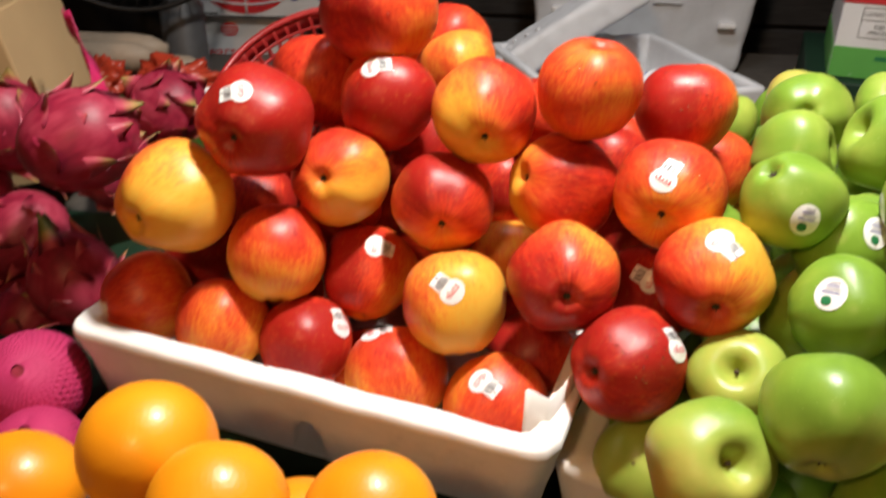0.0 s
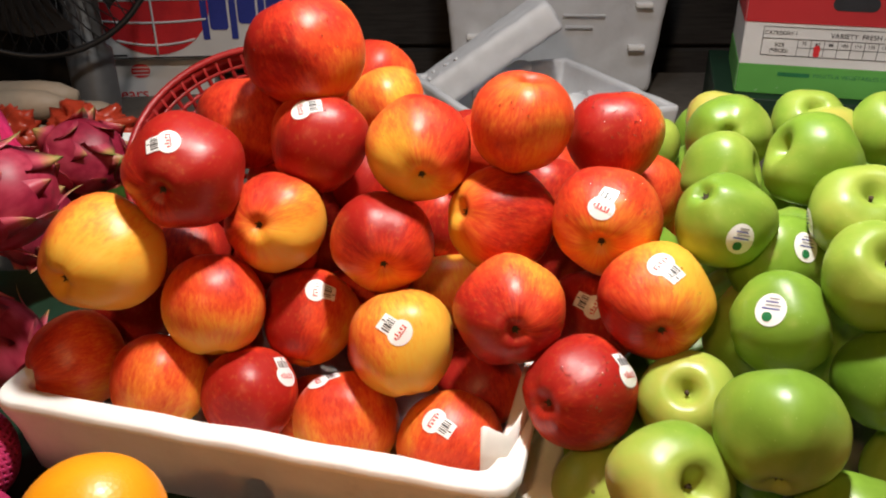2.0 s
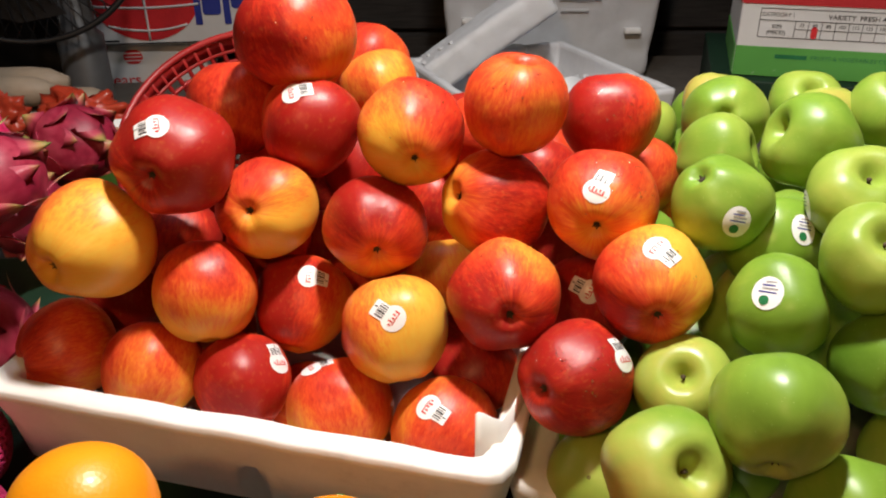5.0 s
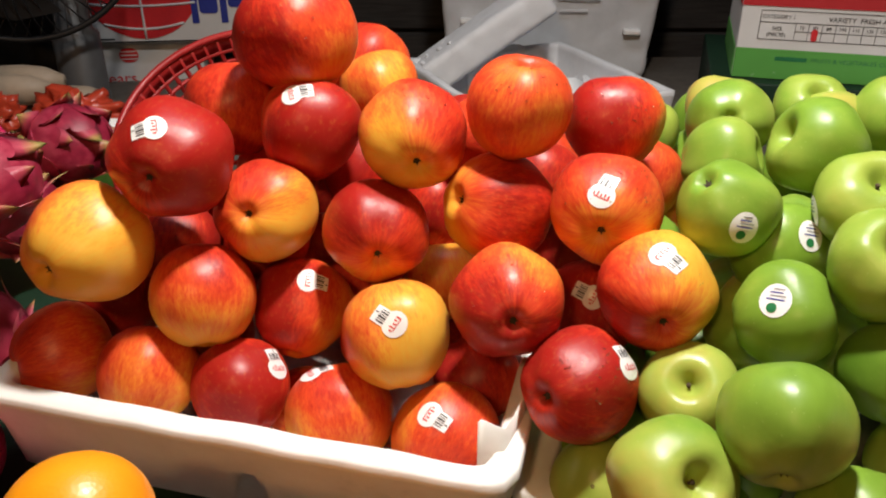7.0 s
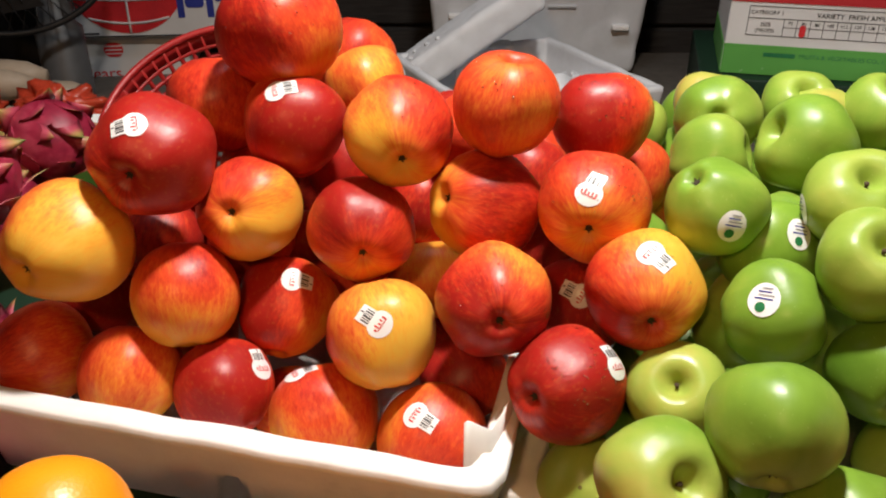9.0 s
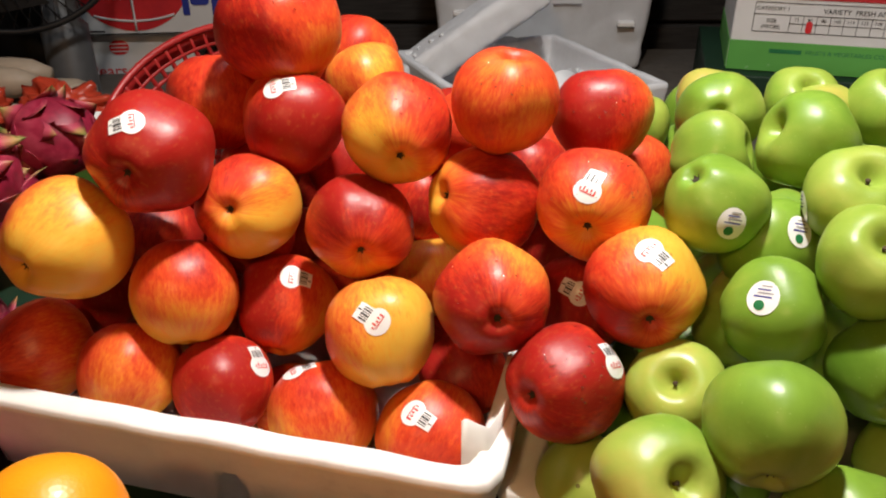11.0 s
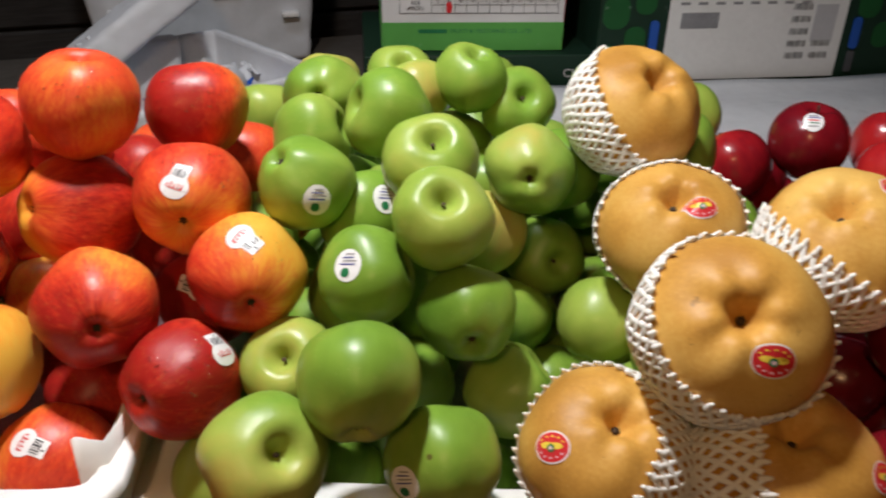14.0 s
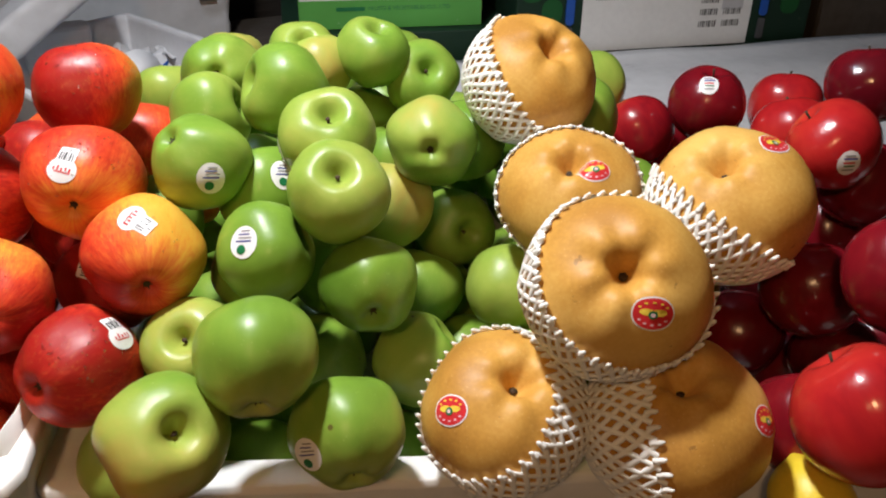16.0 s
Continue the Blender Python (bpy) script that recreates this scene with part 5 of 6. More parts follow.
fruit('green', 0.338, 0.698, 0.859, 0.0370, 0.90, (-0.02, 0.64, 0.77), 0.60, GRN)
fruit('green', 0.440, 0.775, 0.915, 0.0370, 0.90, (0.34, 0.33, 0.88), 0.40, GRN)
fruit('green', 0.246, 0.510, 0.816, 0.0370, 0.90, (0.44, 0.63, 0.64), 0.40, GRN)
fruit('green', 0.449, 0.540, 0.814, 0.0370, 0.90, (0.38, 0.62, 0.68), 0.40, GRN)
fruit('green', 0.317, 0.603, 0.817, 0.0370, 0.90, (0.41, 0.59, 0.69), 0.40, GRN)
ob, f, turn = fruit('pear', 0.4690, 0.5235, 1.0812, 0.0553, 0.86, (0.12, -0.59, 0.80), 0.50, "large golden-brown pear in a foam net")
foam_net(f, ob, turn, (-0.54, 0.51, -0.62), 1.60)
ob, f, turn = fruit('pear', 0.4570, 0.4339, 1.0176, 0.0548, 0.86, (-0.29, -0.39, 0.88), 0.50, "large golden-brown pear in a foam net", (-0.03, -0.66, 0.75), (0.18, 0.42, 0.89))
foam_net(f, ob, turn, (0.40, 0.77, -0.50), 1.74)
ob, f, turn = fruit('pear', 0.5288, 0.3399, 1.0391, 0.0569, 0.86, (-0.46, -0.13, 0.88), 0.50, "large golden-brown pear in a foam net", (0.30, -0.22, 0.93), (0.18, 0.43, 0.88))
foam_net(f, ob, turn, (-0.52, 0.07, -0.79), 1.40)
ob, f, turn = fruit('pear', 0.3957, 0.2863, 1.0370, 0.0547, 0.86, (-0.35, -0.62, 0.71), 0.50, "large golden-brown pear in a foam net", (-0.20, -0.94, 0.26), (0.22, 0.51, 0.83))
foam_net(f, ob, turn, (0.10, 0.65, -0.75), 1.84)
ob, f, turn = fruit('pear', 0.3377, 0.3070, 0.9431, 0.0548, 0.86, (-0.04, -0.37, 0.93), 0.50, "large golden-brown pear in a foam net", (-0.84, -0.21, 0.51), (0.27, 0.61, 0.74))
foam_net(f, ob, turn, (0.64, 0.14, -0.75), 2.02)
ob, f, turn = fruit('pear', 0.4312, 0.2539, 0.9435, 0.0586, 0.86, (-0.16, -0.17, 0.97), 0.50, "large golden-brown pear in a foam net", (0.52, -0.72, 0.46), (0.27, 0.62, 0.74))
foam_net(f, ob, turn, (-0.67, 0.59, -0.41), 1.58)
fruit('nect', 0.6745, 0.5346, 1.0282, 0.0369, 0.95, (-0.06, -0.14, 0.99), 0.20, NEC, (-0.48, -0.47, 0.74), (0.13, 0.32, 0.94))
fruit('nect', 0.7679, 0.5240, 1.0147, 0.0372, 0.95, (0.22, 0.33, 0.92), 0.70, NEC)
fruit('nect', 0.7827, 0.4518, 1.0576, 0.0375, 0.95, (0.16, 0.34, 0.93), 0.20, NEC)
fruit('nect', 0.853, 0.464, 1.045, 0.0385, 0.95, (0.23, 0.39, 0.89), 0.30, NEC)
fruit('nect', 0.6723, 0.3831, 1.0445, 0.0367, 0.95, (-0.49, 0.56, 0.66), 0.85, NEC, (-0.48, -0.88, -0.01), (0.15, 0.36, 0.92))
fruit('nect', 0.724, 0.387, 0.999, 0.0391, 0.95, (0.41, 0.26, 0.88), 0.25, NEC)
fruit('nect', 0.636, 0.583, 0.988, 0.0372, 0.95, (-0.12, 0.66, 0.75), 0.50, NEC)
fruit('nect', 0.690, 0.617, 0.954, 0.0388, 0.95, (0.05, 0.63, 0.77), 0.60, NEC)
fruit('nect', 0.715, 0.464, 1.015, 0.0375, 0.95, (0.15, 0.49, 0.86), 0.80, NEC)
fruit('nect', 0.5895, 0.2394, 1.0221, 0.0404, 0.95, (0.50, 0.24, 0.83), 0.25, NEC)
fruit('nect', 0.6069, 0.3159, 0.9626, 0.0389, 0.95, (0.19, 0.66, 0.73), 0.30, NEC)
fruit('nect', 0.5210, 0.1927, 0.9685, 0.0439, 0.95, (-0.20, 0.74, 0.65), 0.92, NEC)
fruit('nect', 0.541, 0.245, 0.911, 0.0389, 0.95, (0.29, 0.65, 0.70), 0.40, NEC)
fruit('nect', 0.589, 0.359, 0.899, 0.0370, 0.95, (0.41, 0.63, 0.66), 0.20, NEC)
fruit('nect', 0.666, 0.431, 0.908, 0.0370, 0.95, (0.37, 0.54, 0.75), 0.20, NEC)
fruit('nect', 0.640, 0.305, 0.896, 0.0370, 0.95, (0.62, 0.34, 0.70), 0.20, NEC)
fruit('nect', 0.737, 0.419, 0.935, 0.0370, 0.95, (0.48, 0.38, 0.79), 0.20, NEC)
fruit('nect', 0.656, 0.355, 0.848, 0.0370, 0.95, (0.49, 0.39, 0.77), 0.30, NEC)
fruit('nect', 0.708, 0.314, 0.880, 0.0370, 0.95, (0.31, 0.61, 0.73), 0.25, NEC)
fruit('lemon', 0.504, 0.196, 0.897, 0.0269, 1.15, (0.23, 0.85, 0.47), 0.50, "small yellow lemon at the box front")
fruit('orange', -0.191, 0.308, 0.972, 0.0396, 0.97, (-0.31, 0.70, 0.65), 0.50, ORA)
fruit('orange', -0.133, 0.264, 0.975, 0.0375, 0.97, (-0.04, 0.77, 0.64), 0.50, ORA)
fruit('orange', -0.294, 0.324, 0.909, 0.0390, 0.97, (-0.20, 0.74, 0.64), 0.50, ORA)
fruit('orange', -0.054, 0.274, 0.970, 0.0363, 0.97, (0.09, 0.78, 0.62), 0.50, ORA)
fruit('orange', -0.110, 0.315, 0.898, 0.0400, 0.97, (-0.41, 0.72, 0.55), 0.50, ORA)
fruit('orange', -0.227, 0.274, 0.903, 0.0396, 0.97, (-0.26, 0.81, 0.52), 0.50, ORA)
fruit('orange', -0.155, 0.251, 0.906, 0.0403, 0.97, (-0.27, 0.77, 0.57), 0.50, ORA)
fruit('orange', -0.080, 0.247, 0.911, 0.0391, 0.97, (0.26, 0.86, 0.44), 0.50, ORA)
fruit('orange', -0.011, 0.280, 0.912, 0.0394, 0.97, (-0.41, 0.75, 0.51), 0.50, ORA)
ob, f, turn = fruit('dragon', -0.382, 0.609, 1.033, 0.0450, 1.15, (0.80, 0.45, 0.35), 0.50, DRA)
bracts(f, ob, 22, 117)
ob, f, turn = fruit('dragon', -0.531, 0.723, 0.996, 0.0444, 1.15, (0.25, -0.30, 0.90), 0.50, DRA)
bracts(f, ob, 22, 118)
ob, f, turn = fruit('dragon', -0.463, 0.807, 0.913, 0.0450, 1.15, (0.05, -0.88, 0.45), 0.50, DRA)
bracts(f, ob, 22, 119)
ob, f, turn = fruit('dragon', -0.512, 0.675, 0.893, 0.0448, 1.15, (-0.75, -0.45, -0.45), 0.50, DRA)
bracts(f, ob, 22, 120)
ob, f, turn = fruit('dragon', -0.433, 0.631, 0.872, 0.0443, 1.15, (-0.30, 0.05, 0.95), 0.50, DRA)
bracts(f, ob, 22, 121)
ob, f, turn = fruit('dragon', -0.425, 0.877, 0.971, 0.0446, 1.15, (0.75, -0.55, 0.10), 0.50, DRA)
bracts(f, ob, 22, 122)
ob, f, turn = fruit('dragon', -0.585, 0.706, 0.932, 0.0455, 1.15, (-0.45, 0.26, 0.85), 0.50, DRA)
bracts(f, ob, 22, 123)
ob, f, turn = fruit('dragon', -0.577, 0.663, 0.837, 0.0459, 1.15, (-0.42, 0.46, 0.79), 0.50, DRA)
bracts(f, ob, 22, 124)
ob, f, turn = fruit('dragon', -0.497, 0.639, 0.816, 0.0450, 1.15, (0.18, 0.78, 0.60), 0.50, DRA)
bracts(f, ob, 22, 125)
ob, f, turn = fruit('dragon', -0.479, 0.902, 0.910, 0.0454, 1.15, (-0.44, 0.17, 0.88), 0.50, DRA)
bracts(f, ob, 22, 126)
fruit('red', -0.218, 0.680, 0.983, 0.0370, 0.94, (-0.14, 0.58, 0.80), 0.80, RED)
fruit('red', -0.123, 0.695, 0.931, 0.0370, 0.94, (-0.26, 0.57, 0.78), 0.80, RED)
fruit('red', -0.268, 0.728, 0.973, 0.0370, 0.94, (-0.11, 0.45, 0.88), 0.80, RED)
fruit('red', -0.046, 0.728, 0.982, 0.0370, 0.94, (0.18, 0.49, 0.85), 0.80, RED)
fruit('red', 0.035, 0.717, 1.005, 0.0370, 0.94, (-0.11, 0.56, 0.82), 0.80, RED)
fruit('red', -0.085, 0.638, 0.915, 0.0370, 0.94, (-0.03, 0.68, 0.73), 0.80, RED)
fruit('red', 0.016, 0.602, 0.878, 0.0370, 0.92, (-0.14, 0.81, -0.56), 0.87, RED)
fruit('red', 0.045, 0.680, 0.903, 0.0370, 0.92, (0.42, 0.91, -0.01), 0.55, RED)
fruit('red', 0.075, 0.739, 0.899, 0.0370, 0.92, (0.17, 0.77, -0.61), 0.75, RED)
fruit('red', -0.052, 0.576, 0.910, 0.0370, 0.92, (-0.01, 0.93, -0.38), 0.69, RED)
fruit('red', -0.027, 0.670, 0.877, 0.0370, 0.92, (-0.47, -0.71, -0.52), 0.72, RED)
fruit('red', 0.003, 0.757, 0.899, 0.0370, 0.92, (0.14, 0.98, 0.16), 0.67, RED)
fruit('red', -0.116, 0.542, 0.858, 0.0370, 0.92, (0.98, 0.16, 0.12), 0.58, RED)
fruit('red', -0.094, 0.718, 0.863, 0.0370, 0.92, (-0.64, 0.30, -0.70), 0.87, RED)
fruit('red', -0.069, 0.775, 0.899, 0.0370, 0.92, (-0.01, 1.00, -0.06), 0.42, RED)
fruit('red', -0.200, 0.587, 0.906, 0.0370, 0.92, (0.52, -0.81, -0.26), 0.58, RED)
fruit('red', -0.153, 0.749, 0.875, 0.0370, 0.92, (-0.16, -0.22, -0.96), 0.75, RED)
fruit('red', -0.132, 0.813, 0.874, 0.0370, 0.92, (-0.87, -0.06, -0.49), 0.61, RED)
fruit('red', 0.062, 0.780, 0.957, 0.0370, 0.92, (0.54, -0.84, 0.06), 0.88, RED)
fruit('red', -0.053, 0.616, 0.980, 0.0370, 0.92, (-0.83, 0.42, -0.37), 0.72, RED)
fruit('red', -0.009, 0.798, 0.957, 0.0370, 0.92, (-0.83, -0.46, 0.33), 0.72, RED)
fruit('red', -0.151, 0.620, 0.978, 0.0370, 0.92, (-0.11, -0.89, 0.44), 0.78, RED)
fruit('red', -0.110, 0.776, 0.952, 0.0370, 0.92, (-0.87, -0.50, -0.06), 0.75, RED)
fruit('red', -0.075, 0.833, 0.955, 0.0370, 0.92, (0.86, 0.10, -0.50), 0.77, RED)
fruit('red', -0.197, 0.739, 0.948, 0.0370, 0.92, (-0.02, 1.00, -0.08), 0.90, RED)
fruit('red', -0.173, 0.796, 0.923, 0.0370, 0.92, (0.22, -0.02, 0.98), 0.94, RED)
fruit('red', -0.147, 0.868, 0.968, 0.0370, 0.92, (0.76, 0.16, 0.63), 0.71, RED)
fruit('red', 0.034, 0.662, 1.057, 0.0370, 0.92, (1.00, -0.07, 0.02), 0.63, RED)
fruit('red', 0.099, 0.735, 1.001, 0.0370, 0.92, (-0.54, 0.42, 0.73), 0.65, RED)
fruit('red', -0.091, 0.763, 1.026, 0.0370, 0.92, (-0.32, 0.81, 0.48), 0.65, RED)
fruit('red', -0.152, 0.682, 1.016, 0.0370, 0.92, (0.81, 0.58, -0.10), 0.75, RED)
fruit('red', -0.162, 0.792, 0.996, 0.0370, 0.92, (0.95, 0.17, -0.26), 0.83, RED)
fruit('red', -0.016, 0.736, 1.044, 0.0370, 0.92, (0.99, -0.11, -0.05), 0.66, RED)
fruit('red', -0.125, 0.697, 1.115, 0.0370, 0.92, (0.55, -0.82, 0.16), 0.48, RED)
fruit('red', -0.177, 0.869, 1.106, 0.0370, 0.92, (-0.46, 0.84, 0.30), 0.82, RED)
fruit('green', 0.497, 0.308, 0.842, 0.0370, 0.92, (0.12, -0.93, -0.34), 0.37, GRN)
fruit('green', 0.523, 0.377, 0.842, 0.0370, 0.92, (-0.44, 0.90, -0.04), 0.51, GRN)
fruit('green', 0.550, 0.446, 0.842, 0.0370, 0.92, (0.02, -0.97, -0.25), 0.42, GRN)
fruit('green', 0.576, 0.515, 0.842, 0.0370, 0.92, (-0.64, -0.74, 0.20), 0.58, GRN)
fruit('green', 0.603, 0.584, 0.842, 0.0370, 0.92, (-0.84, -0.34, 0.43), 0.58, GRN)
fruit('green', 0.629, 0.653, 0.842, 0.0370, 0.92, (0.52, 0.85, 0.02), 0.43, GRN)
fruit('green', 0.426, 0.343, 0.844, 0.0370, 0.92, (-0.83, -0.02, 0.56), 0.35, GRN)
fruit('green', 0.454, 0.403, 0.842, 0.0370, 0.92, (0.71, -0.58, 0.39), 0.55, GRN)
fruit('green', 0.481, 0.472, 0.842, 0.0370, 0.92, (-0.16, -0.63, -0.76), 0.50, GRN)
fruit('green', 0.520, 0.547, 0.840, 0.0370, 0.92, (-0.69, -0.60, 0.42), 0.38, GRN)
fruit('green', 0.514, 0.618, 0.846, 0.0370, 0.92, (0.93, 0.30, -0.20), 0.51, GRN)
fruit('green', 0.573, 0.711, 0.866, 0.0370, 0.92, (0.26, -0.51, 0.82), 0.37, GRN)
fruit('green', 0.359, 0.360, 0.842, 0.0370, 0.92, (-0.95, 0.25, -0.19), 0.40, GRN)
fruit('green', 0.385, 0.430, 0.842, 0.0370, 0.92, (-0.32, -0.58, 0.75), 0.32, GRN)
fruit('green', 0.406, 0.495, 0.836, 0.0370, 0.92, (0.14, 0.99, 0.08), 0.49, GRN)
fruit('green', 0.411, 0.577, 0.858, 0.0370, 0.92, (0.09, 0.72, -0.69), 0.59, GRN)
fruit('green', 0.450, 0.641, 0.857, 0.0370, 0.92, (0.24, 0.96, -0.14), 0.48, GRN)
fruit('green', 0.491, 0.706, 0.842, 0.0370, 0.92, (0.83, -0.45, 0.33), 0.45, GRN)
fruit('green', 0.330, 0.451, 0.805, 0.0370, 0.92, (0.87, -0.49, -0.07), 0.34, GRN)
fruit('green', 0.364, 0.633, 0.864, 0.0370, 0.92, (-0.47, 0.81, -0.36), 0.34, GRN)
fruit('green', 0.422, 0.732, 0.842, 0.0370, 0.92, (-0.90, 0.43, 0.13), 0.32, GRN)
fruit('green', 0.278, 0.549, 0.862, 0.0370, 0.92, (0.64, 0.25, 0.72), 0.36, GRN)
fruit('green', 0.317, 0.668, 0.791, 0.0370, 0.92, (0.97, 0.23, -0.07), 0.46, GRN)
fruit('green', 0.353, 0.759, 0.842, 0.0370, 0.92, (-0.26, 0.92, -0.29), 0.33, GRN)
fruit('green', 0.178, 0.509, 0.842, 0.0370, 0.92, (0.35, 0.80, 0.49), 0.49, GRN)
fruit('green', 0.219, 0.581, 0.833, 0.0370, 0.92, (-0.91, 0.14, 0.38), 0.38, GRN)
fruit('green', 0.205, 0.655, 0.817, 0.0370, 0.92, (0.68, -0.57, -0.46), 0.36, GRN)
fruit('green', 0.257, 0.716, 0.842, 0.0370, 0.92, (0.93, 0.11, -0.34), 0.59, GRN)
fruit('green', 0.263, 0.806, 0.816, 0.0370, 0.92, (-0.10, 0.95, 0.30), 0.45, GRN)
fruit('green', 0.490, 0.350, 0.900, 0.0370, 0.92, (0.64, 0.64, 0.44), 0.50, GRN)
fruit('green', 0.516, 0.419, 0.900, 0.0370, 0.92, (0.77, 0.36, 0.52), 0.32, GRN)
fruit('green', 0.542, 0.488, 0.900, 0.0370, 0.92, (0.59, 0.09, 0.80), 0.45, GRN)
fruit('green', 0.569, 0.557, 0.900, 0.0370, 0.92, (0.56, 0.78, -0.27), 0.35, GRN)
fruit('green', 0.595, 0.627, 0.900, 0.0370, 0.92, (0.69, 0.53, -0.50), 0.38, GRN)
fruit('green', 0.648, 0.663, 0.912, 0.0370, 0.92, (0.62, 0.78, 0.06), 0.45, GRN)
fruit('green', 0.420, 0.376, 0.900, 0.0370, 0.92, (0.13, 0.70, -0.71), 0.47, GRN)
fruit('green', 0.473, 0.515, 0.900, 0.0370, 0.92, (0.10, -0.88, -0.47), 0.41, GRN)
fruit('green', 0.581, 0.784, 0.906, 0.0370, 0.92, (0.34, -0.75, 0.56), 0.33, GRN)
fruit('green', 0.422, 0.643, 0.920, 0.0370, 0.92, (0.26, -0.75, -0.61), 0.54, GRN)
fruit('green', 0.445, 0.706, 0.899, 0.0370, 0.92, (-0.41, -0.80, -0.45), 0.31, GRN)
fruit('green', 0.509, 0.763, 0.879, 0.0370, 0.92, (-0.05, -0.03, 1.00), 0.48, GRN)
fruit('green', 0.337, 0.583, 0.910, 0.0370, 0.92, (-0.35, -0.38, 0.86), 0.40, GRN)
fruit('green', 0.321, 0.652, 0.928, 0.0370, 0.92, (0.99, -0.03, -0.12), 0.58, GRN)
fruit('green', 0.385, 0.701, 0.931, 0.0370, 0.92, (-0.34, 0.71, 0.62), 0.51, GRN)
fruit('green', 0.183, 0.488, 0.913, 0.0370, 0.92, (-0.05, -0.07, 1.00), 0.45, GRN)
fruit('green', 0.258, 0.610, 0.930, 0.0370, 0.92, (-0.04, 0.01, -1.00), 0.53, GRN)
fruit('green', 0.287, 0.652, 0.857, 0.0370, 0.92, (-0.01, -0.81, 0.59), 0.41, GRN)
fruit('green', 0.301, 0.725, 0.909, 0.0370, 0.92, (-0.17, 0.11, -0.98), 0.52, GRN)
fruit('green', 0.374, 0.814, 0.901, 0.0370, 0.92, (0.47, -0.62, -0.63), 0.50, GRN)
fruit('green', 0.123, 0.492, 0.885, 0.0370, 0.92, (-0.02, -0.97, -0.24), 0.42, GRN)
fruit('green', 0.208, 0.562, 0.901, 0.0370, 0.92, (-0.15, 0.90, 0.42), 0.33, GRN)
fruit('green', 0.204, 0.700, 0.887, 0.0370, 0.92, (0.73, 0.36, 0.57), 0.52, GRN)
fruit('green', 0.224, 0.769, 0.893, 0.0370, 0.92, (0.43, -0.74, 0.52), 0.42, GRN)
fruit('green', 0.258, 0.851, 0.878, 0.0370, 0.92, (0.95, 0.05, 0.31), 0.53, GRN)
fruit('green', 0.523, 0.377, 0.958, 0.0370, 0.92, (0.98, 0.10, -0.16), 0.34, GRN)
fruit('green', 0.550, 0.446, 0.958, 0.0370, 0.92, (-0.94, 0.35, -0.02), 0.54, GRN)
fruit('green', 0.576, 0.515, 0.958, 0.0370, 0.92, (0.98, -0.21, 0.02), 0.38, GRN)
fruit('green', 0.571, 0.596, 0.959, 0.0370, 0.92, (0.44, -0.77, -0.45), 0.34, GRN)
fruit('green', 0.414, 0.342, 0.975, 0.0370, 0.92, (0.74, -0.06, -0.67), 0.32, GRN)
fruit('green', 0.488, 0.467, 0.947, 0.0370, 0.92, (0.33, 0.92, 0.21), 0.58, GRN)
fruit('green', 0.518, 0.555, 0.967, 0.0370, 0.92, (0.41, -0.87, -0.29), 0.49, GRN)
fruit('green', 0.521, 0.628, 0.994, 0.0370, 0.92, (0.24, -0.03, -0.97), 0.39, GRN)
fruit('green', 0.582, 0.674, 0.952, 0.0370, 0.92, (0.96, -0.15, 0.23), 0.49, GRN)
fruit('green', 0.455, 0.662, 0.981, 0.0370, 0.92, (0.34, -0.64, 0.69), 0.55, GRN)
fruit('green', 0.493, 0.727, 0.966, 0.0370, 0.92, (0.95, 0.06, -0.29), 0.49, GRN)
fruit('green', 0.415, 0.738, 0.992, 0.0370, 0.92, (0.69, -0.66, -0.29), 0.39, GRN)
fruit('green', 0.227, 0.498, 0.974, 0.0370, 0.92, (-0.77, 0.58, 0.26), 0.56, GRN)
fruit('green', 0.287, 0.516, 0.946, 0.0370, 0.92, (0.77, -0.63, -0.05), 0.44, GRN)
fruit('green', 0.295, 0.618, 0.987, 0.0370, 0.92, (0.24, -0.54, -0.81), 0.59, GRN)
fruit('green', 0.346, 0.748, 0.983, 0.0370, 0.92, (0.90, -0.40, -0.18), 0.37, GRN)
fruit('green', 0.170, 0.606, 0.974, 0.0370, 0.92, (-0.73, 0.18, 0.66), 0.35, GRN)
fruit('green', 0.273, 0.694, 0.961, 0.0370, 0.92, (0.45, -0.68, 0.58), 0.40, GRN)
fruit('green', 0.267, 0.795, 0.980, 0.0370, 0.92, (0.44, 0.86, -0.25), 0.36, GRN)
fruit('green', 0.546, 0.557, 1.026, 0.0370, 0.92, (-0.36, 0.32, 0.88), 0.44, GRN)
fruit('green', 0.581, 0.706, 1.014, 0.0370, 0.92, (-0.46, -0.47, 0.75), 0.40, GRN)
fruit('green', 0.524, 0.661, 1.050, 0.0370, 0.92, (0.81, -0.17, 0.57), 0.31, GRN)
fruit('green', 0.434, 0.570, 1.016, 0.0370, 0.92, (0.52, 0.55, -0.66), 0.35, GRN)
fruit('green', 0.385, 0.616, 0.988, 0.0370, 0.92, (0.01, 0.24, 0.97), 0.46, GRN)
fruit('green', 0.383, 0.816, 0.999, 0.0370, 0.92, (-0.67, -0.68, -0.29), 0.50, GRN)
fruit('green', 0.291, 0.860, 1.004, 0.0370, 0.92, (-0.56, 0.80, 0.20), 0.30, GRN)
fruit('nect', 0.767, 0.205, 0.842, 0.0370, 0.92, (-0.88, 0.16, 0.45), 0.27, NEC)
fruit('nect', 0.793, 0.274, 0.842, 0.0370, 0.92, (0.58, 0.80, 0.16), 0.19, NEC)
fruit('nect', 0.771, 0.354, 0.843, 0.0370, 0.92, (0.85, 0.43, -0.31), 0.37, NEC)
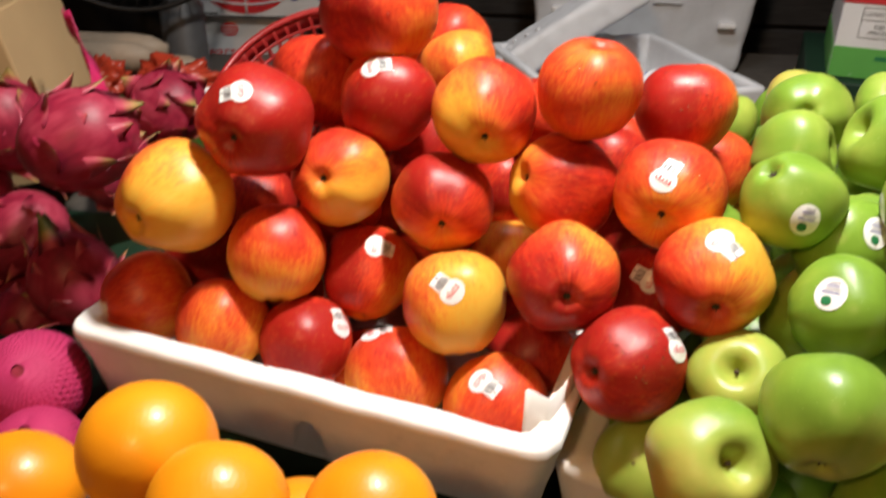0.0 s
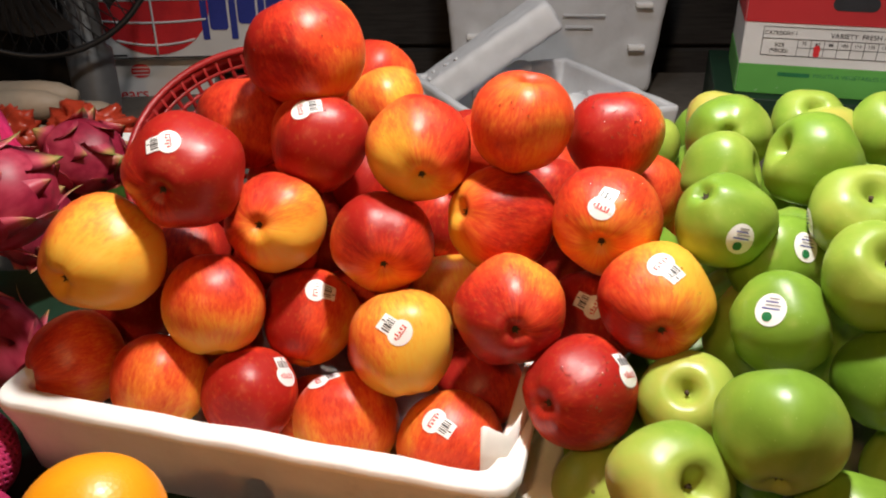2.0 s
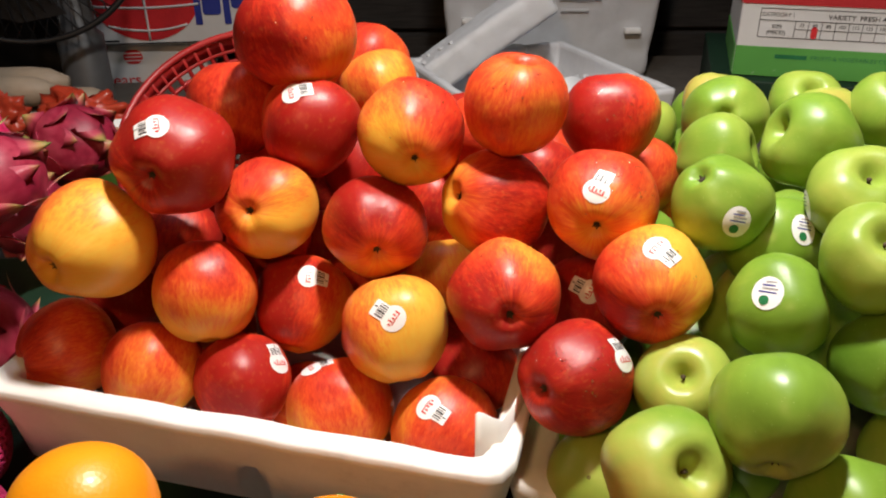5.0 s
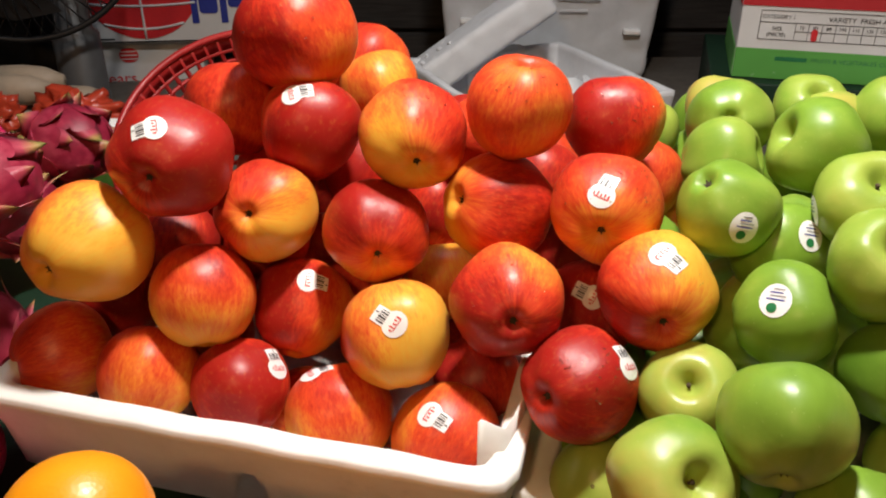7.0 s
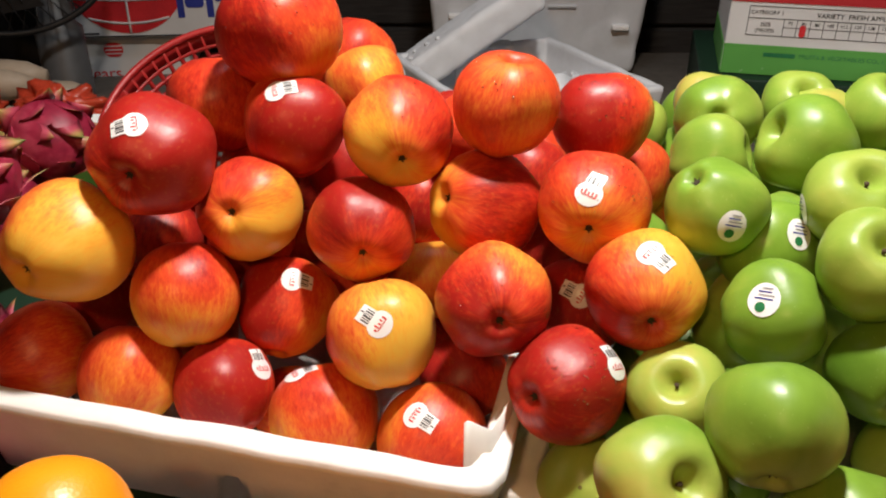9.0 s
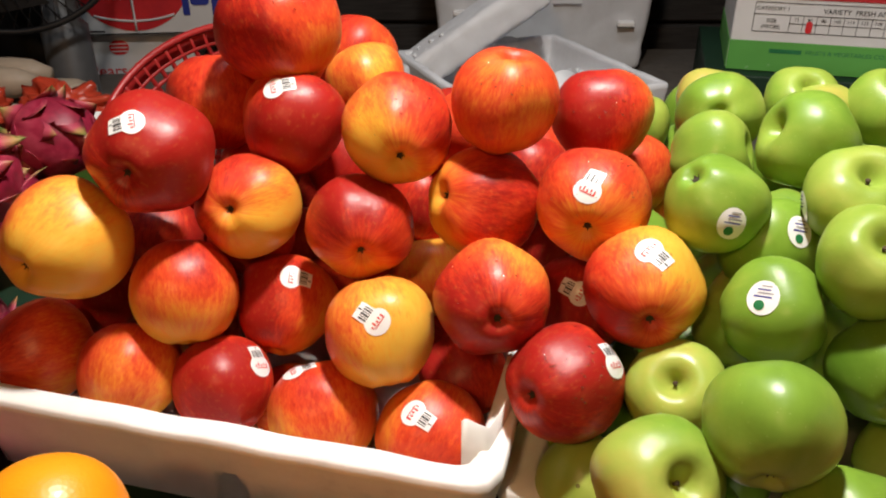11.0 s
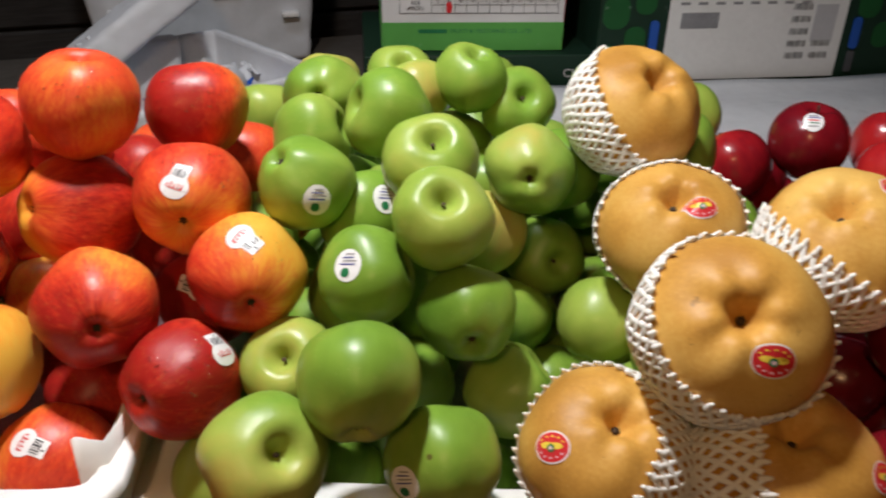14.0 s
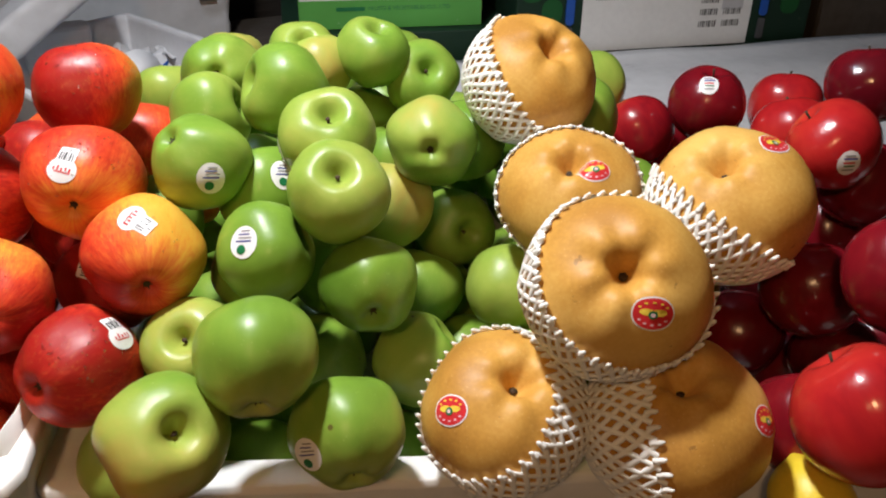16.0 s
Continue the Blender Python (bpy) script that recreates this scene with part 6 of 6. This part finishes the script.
fruit('nect', 0.846, 0.412, 0.842, 0.0370, 0.92, (-0.07, -0.06, -1.00), 0.32, NEC)
fruit('nect', 0.873, 0.481, 0.842, 0.0370, 0.92, (-0.95, 0.24, -0.20), 0.30, NEC)
fruit('nect', 0.899, 0.550, 0.842, 0.0370, 0.92, (-0.30, -0.79, 0.53), 0.18, NEC)
fruit('nect', 0.706, 0.235, 0.864, 0.0370, 0.92, (-0.22, 0.96, 0.18), 0.20, NEC)
fruit('nect', 0.727, 0.309, 0.804, 0.0370, 0.92, (0.76, -0.41, 0.51), 0.16, NEC)
fruit('nect', 0.777, 0.438, 0.842, 0.0370, 0.92, (0.29, -0.79, -0.54), 0.20, NEC)
fruit('nect', 0.804, 0.508, 0.842, 0.0370, 0.92, (0.39, 0.08, -0.92), 0.38, NEC)
fruit('nect', 0.830, 0.577, 0.842, 0.0370, 0.92, (-0.78, -0.62, -0.09), 0.39, NEC)
fruit('nect', 0.629, 0.257, 0.842, 0.0370, 0.92, (-0.98, -0.10, -0.19), 0.28, NEC)
fruit('nect', 0.706, 0.402, 0.852, 0.0370, 0.92, (0.72, 0.44, 0.53), 0.28, NEC)
fruit('nect', 0.690, 0.471, 0.791, 0.0370, 0.92, (-0.32, -0.92, -0.22), 0.39, NEC)
fruit('nect', 0.734, 0.534, 0.842, 0.0370, 0.92, (-0.31, 0.41, 0.86), 0.36, NEC)
fruit('nect', 0.761, 0.603, 0.842, 0.0370, 0.92, (-0.68, 0.39, -0.62), 0.27, NEC)
fruit('nect', 0.777, 0.256, 0.908, 0.0370, 0.92, (-0.04, 0.32, 0.95), 0.38, NEC)
fruit('nect', 0.846, 0.349, 0.914, 0.0370, 0.92, (0.99, 0.08, -0.14), 0.27, NEC)
fruit('nect', 0.803, 0.412, 0.906, 0.0370, 0.92, (0.95, -0.31, 0.04), 0.32, NEC)
fruit('nect', 0.829, 0.479, 0.909, 0.0370, 0.92, (-0.22, 0.97, -0.09), 0.17, NEC)
fruit('nect', 0.847, 0.548, 0.909, 0.0370, 0.92, (-0.85, 0.22, 0.48), 0.25, NEC)
fruit('nect', 0.898, 0.617, 0.891, 0.0370, 0.92, (0.12, -0.58, 0.80), 0.22, NEC)
fruit('nect', 0.752, 0.487, 0.895, 0.0370, 0.92, (-0.06, 0.32, -0.95), 0.18, NEC)
fruit('nect', 0.777, 0.539, 0.933, 0.0370, 0.92, (-0.10, 0.27, 0.96), 0.22, NEC)
fruit('nect', 0.822, 0.619, 0.900, 0.0370, 0.92, (-0.98, -0.18, 0.11), 0.31, NEC)
fruit('nect', 0.670, 0.514, 0.898, 0.0370, 0.92, (-0.59, -0.77, 0.25), 0.30, NEC)
fruit('nect', 0.727, 0.576, 0.900, 0.0370, 0.92, (-0.01, -0.70, 0.72), 0.24, NEC)
fruit('nect', 0.753, 0.646, 0.900, 0.0370, 0.92, (-0.17, 0.98, -0.07), 0.25, NEC)
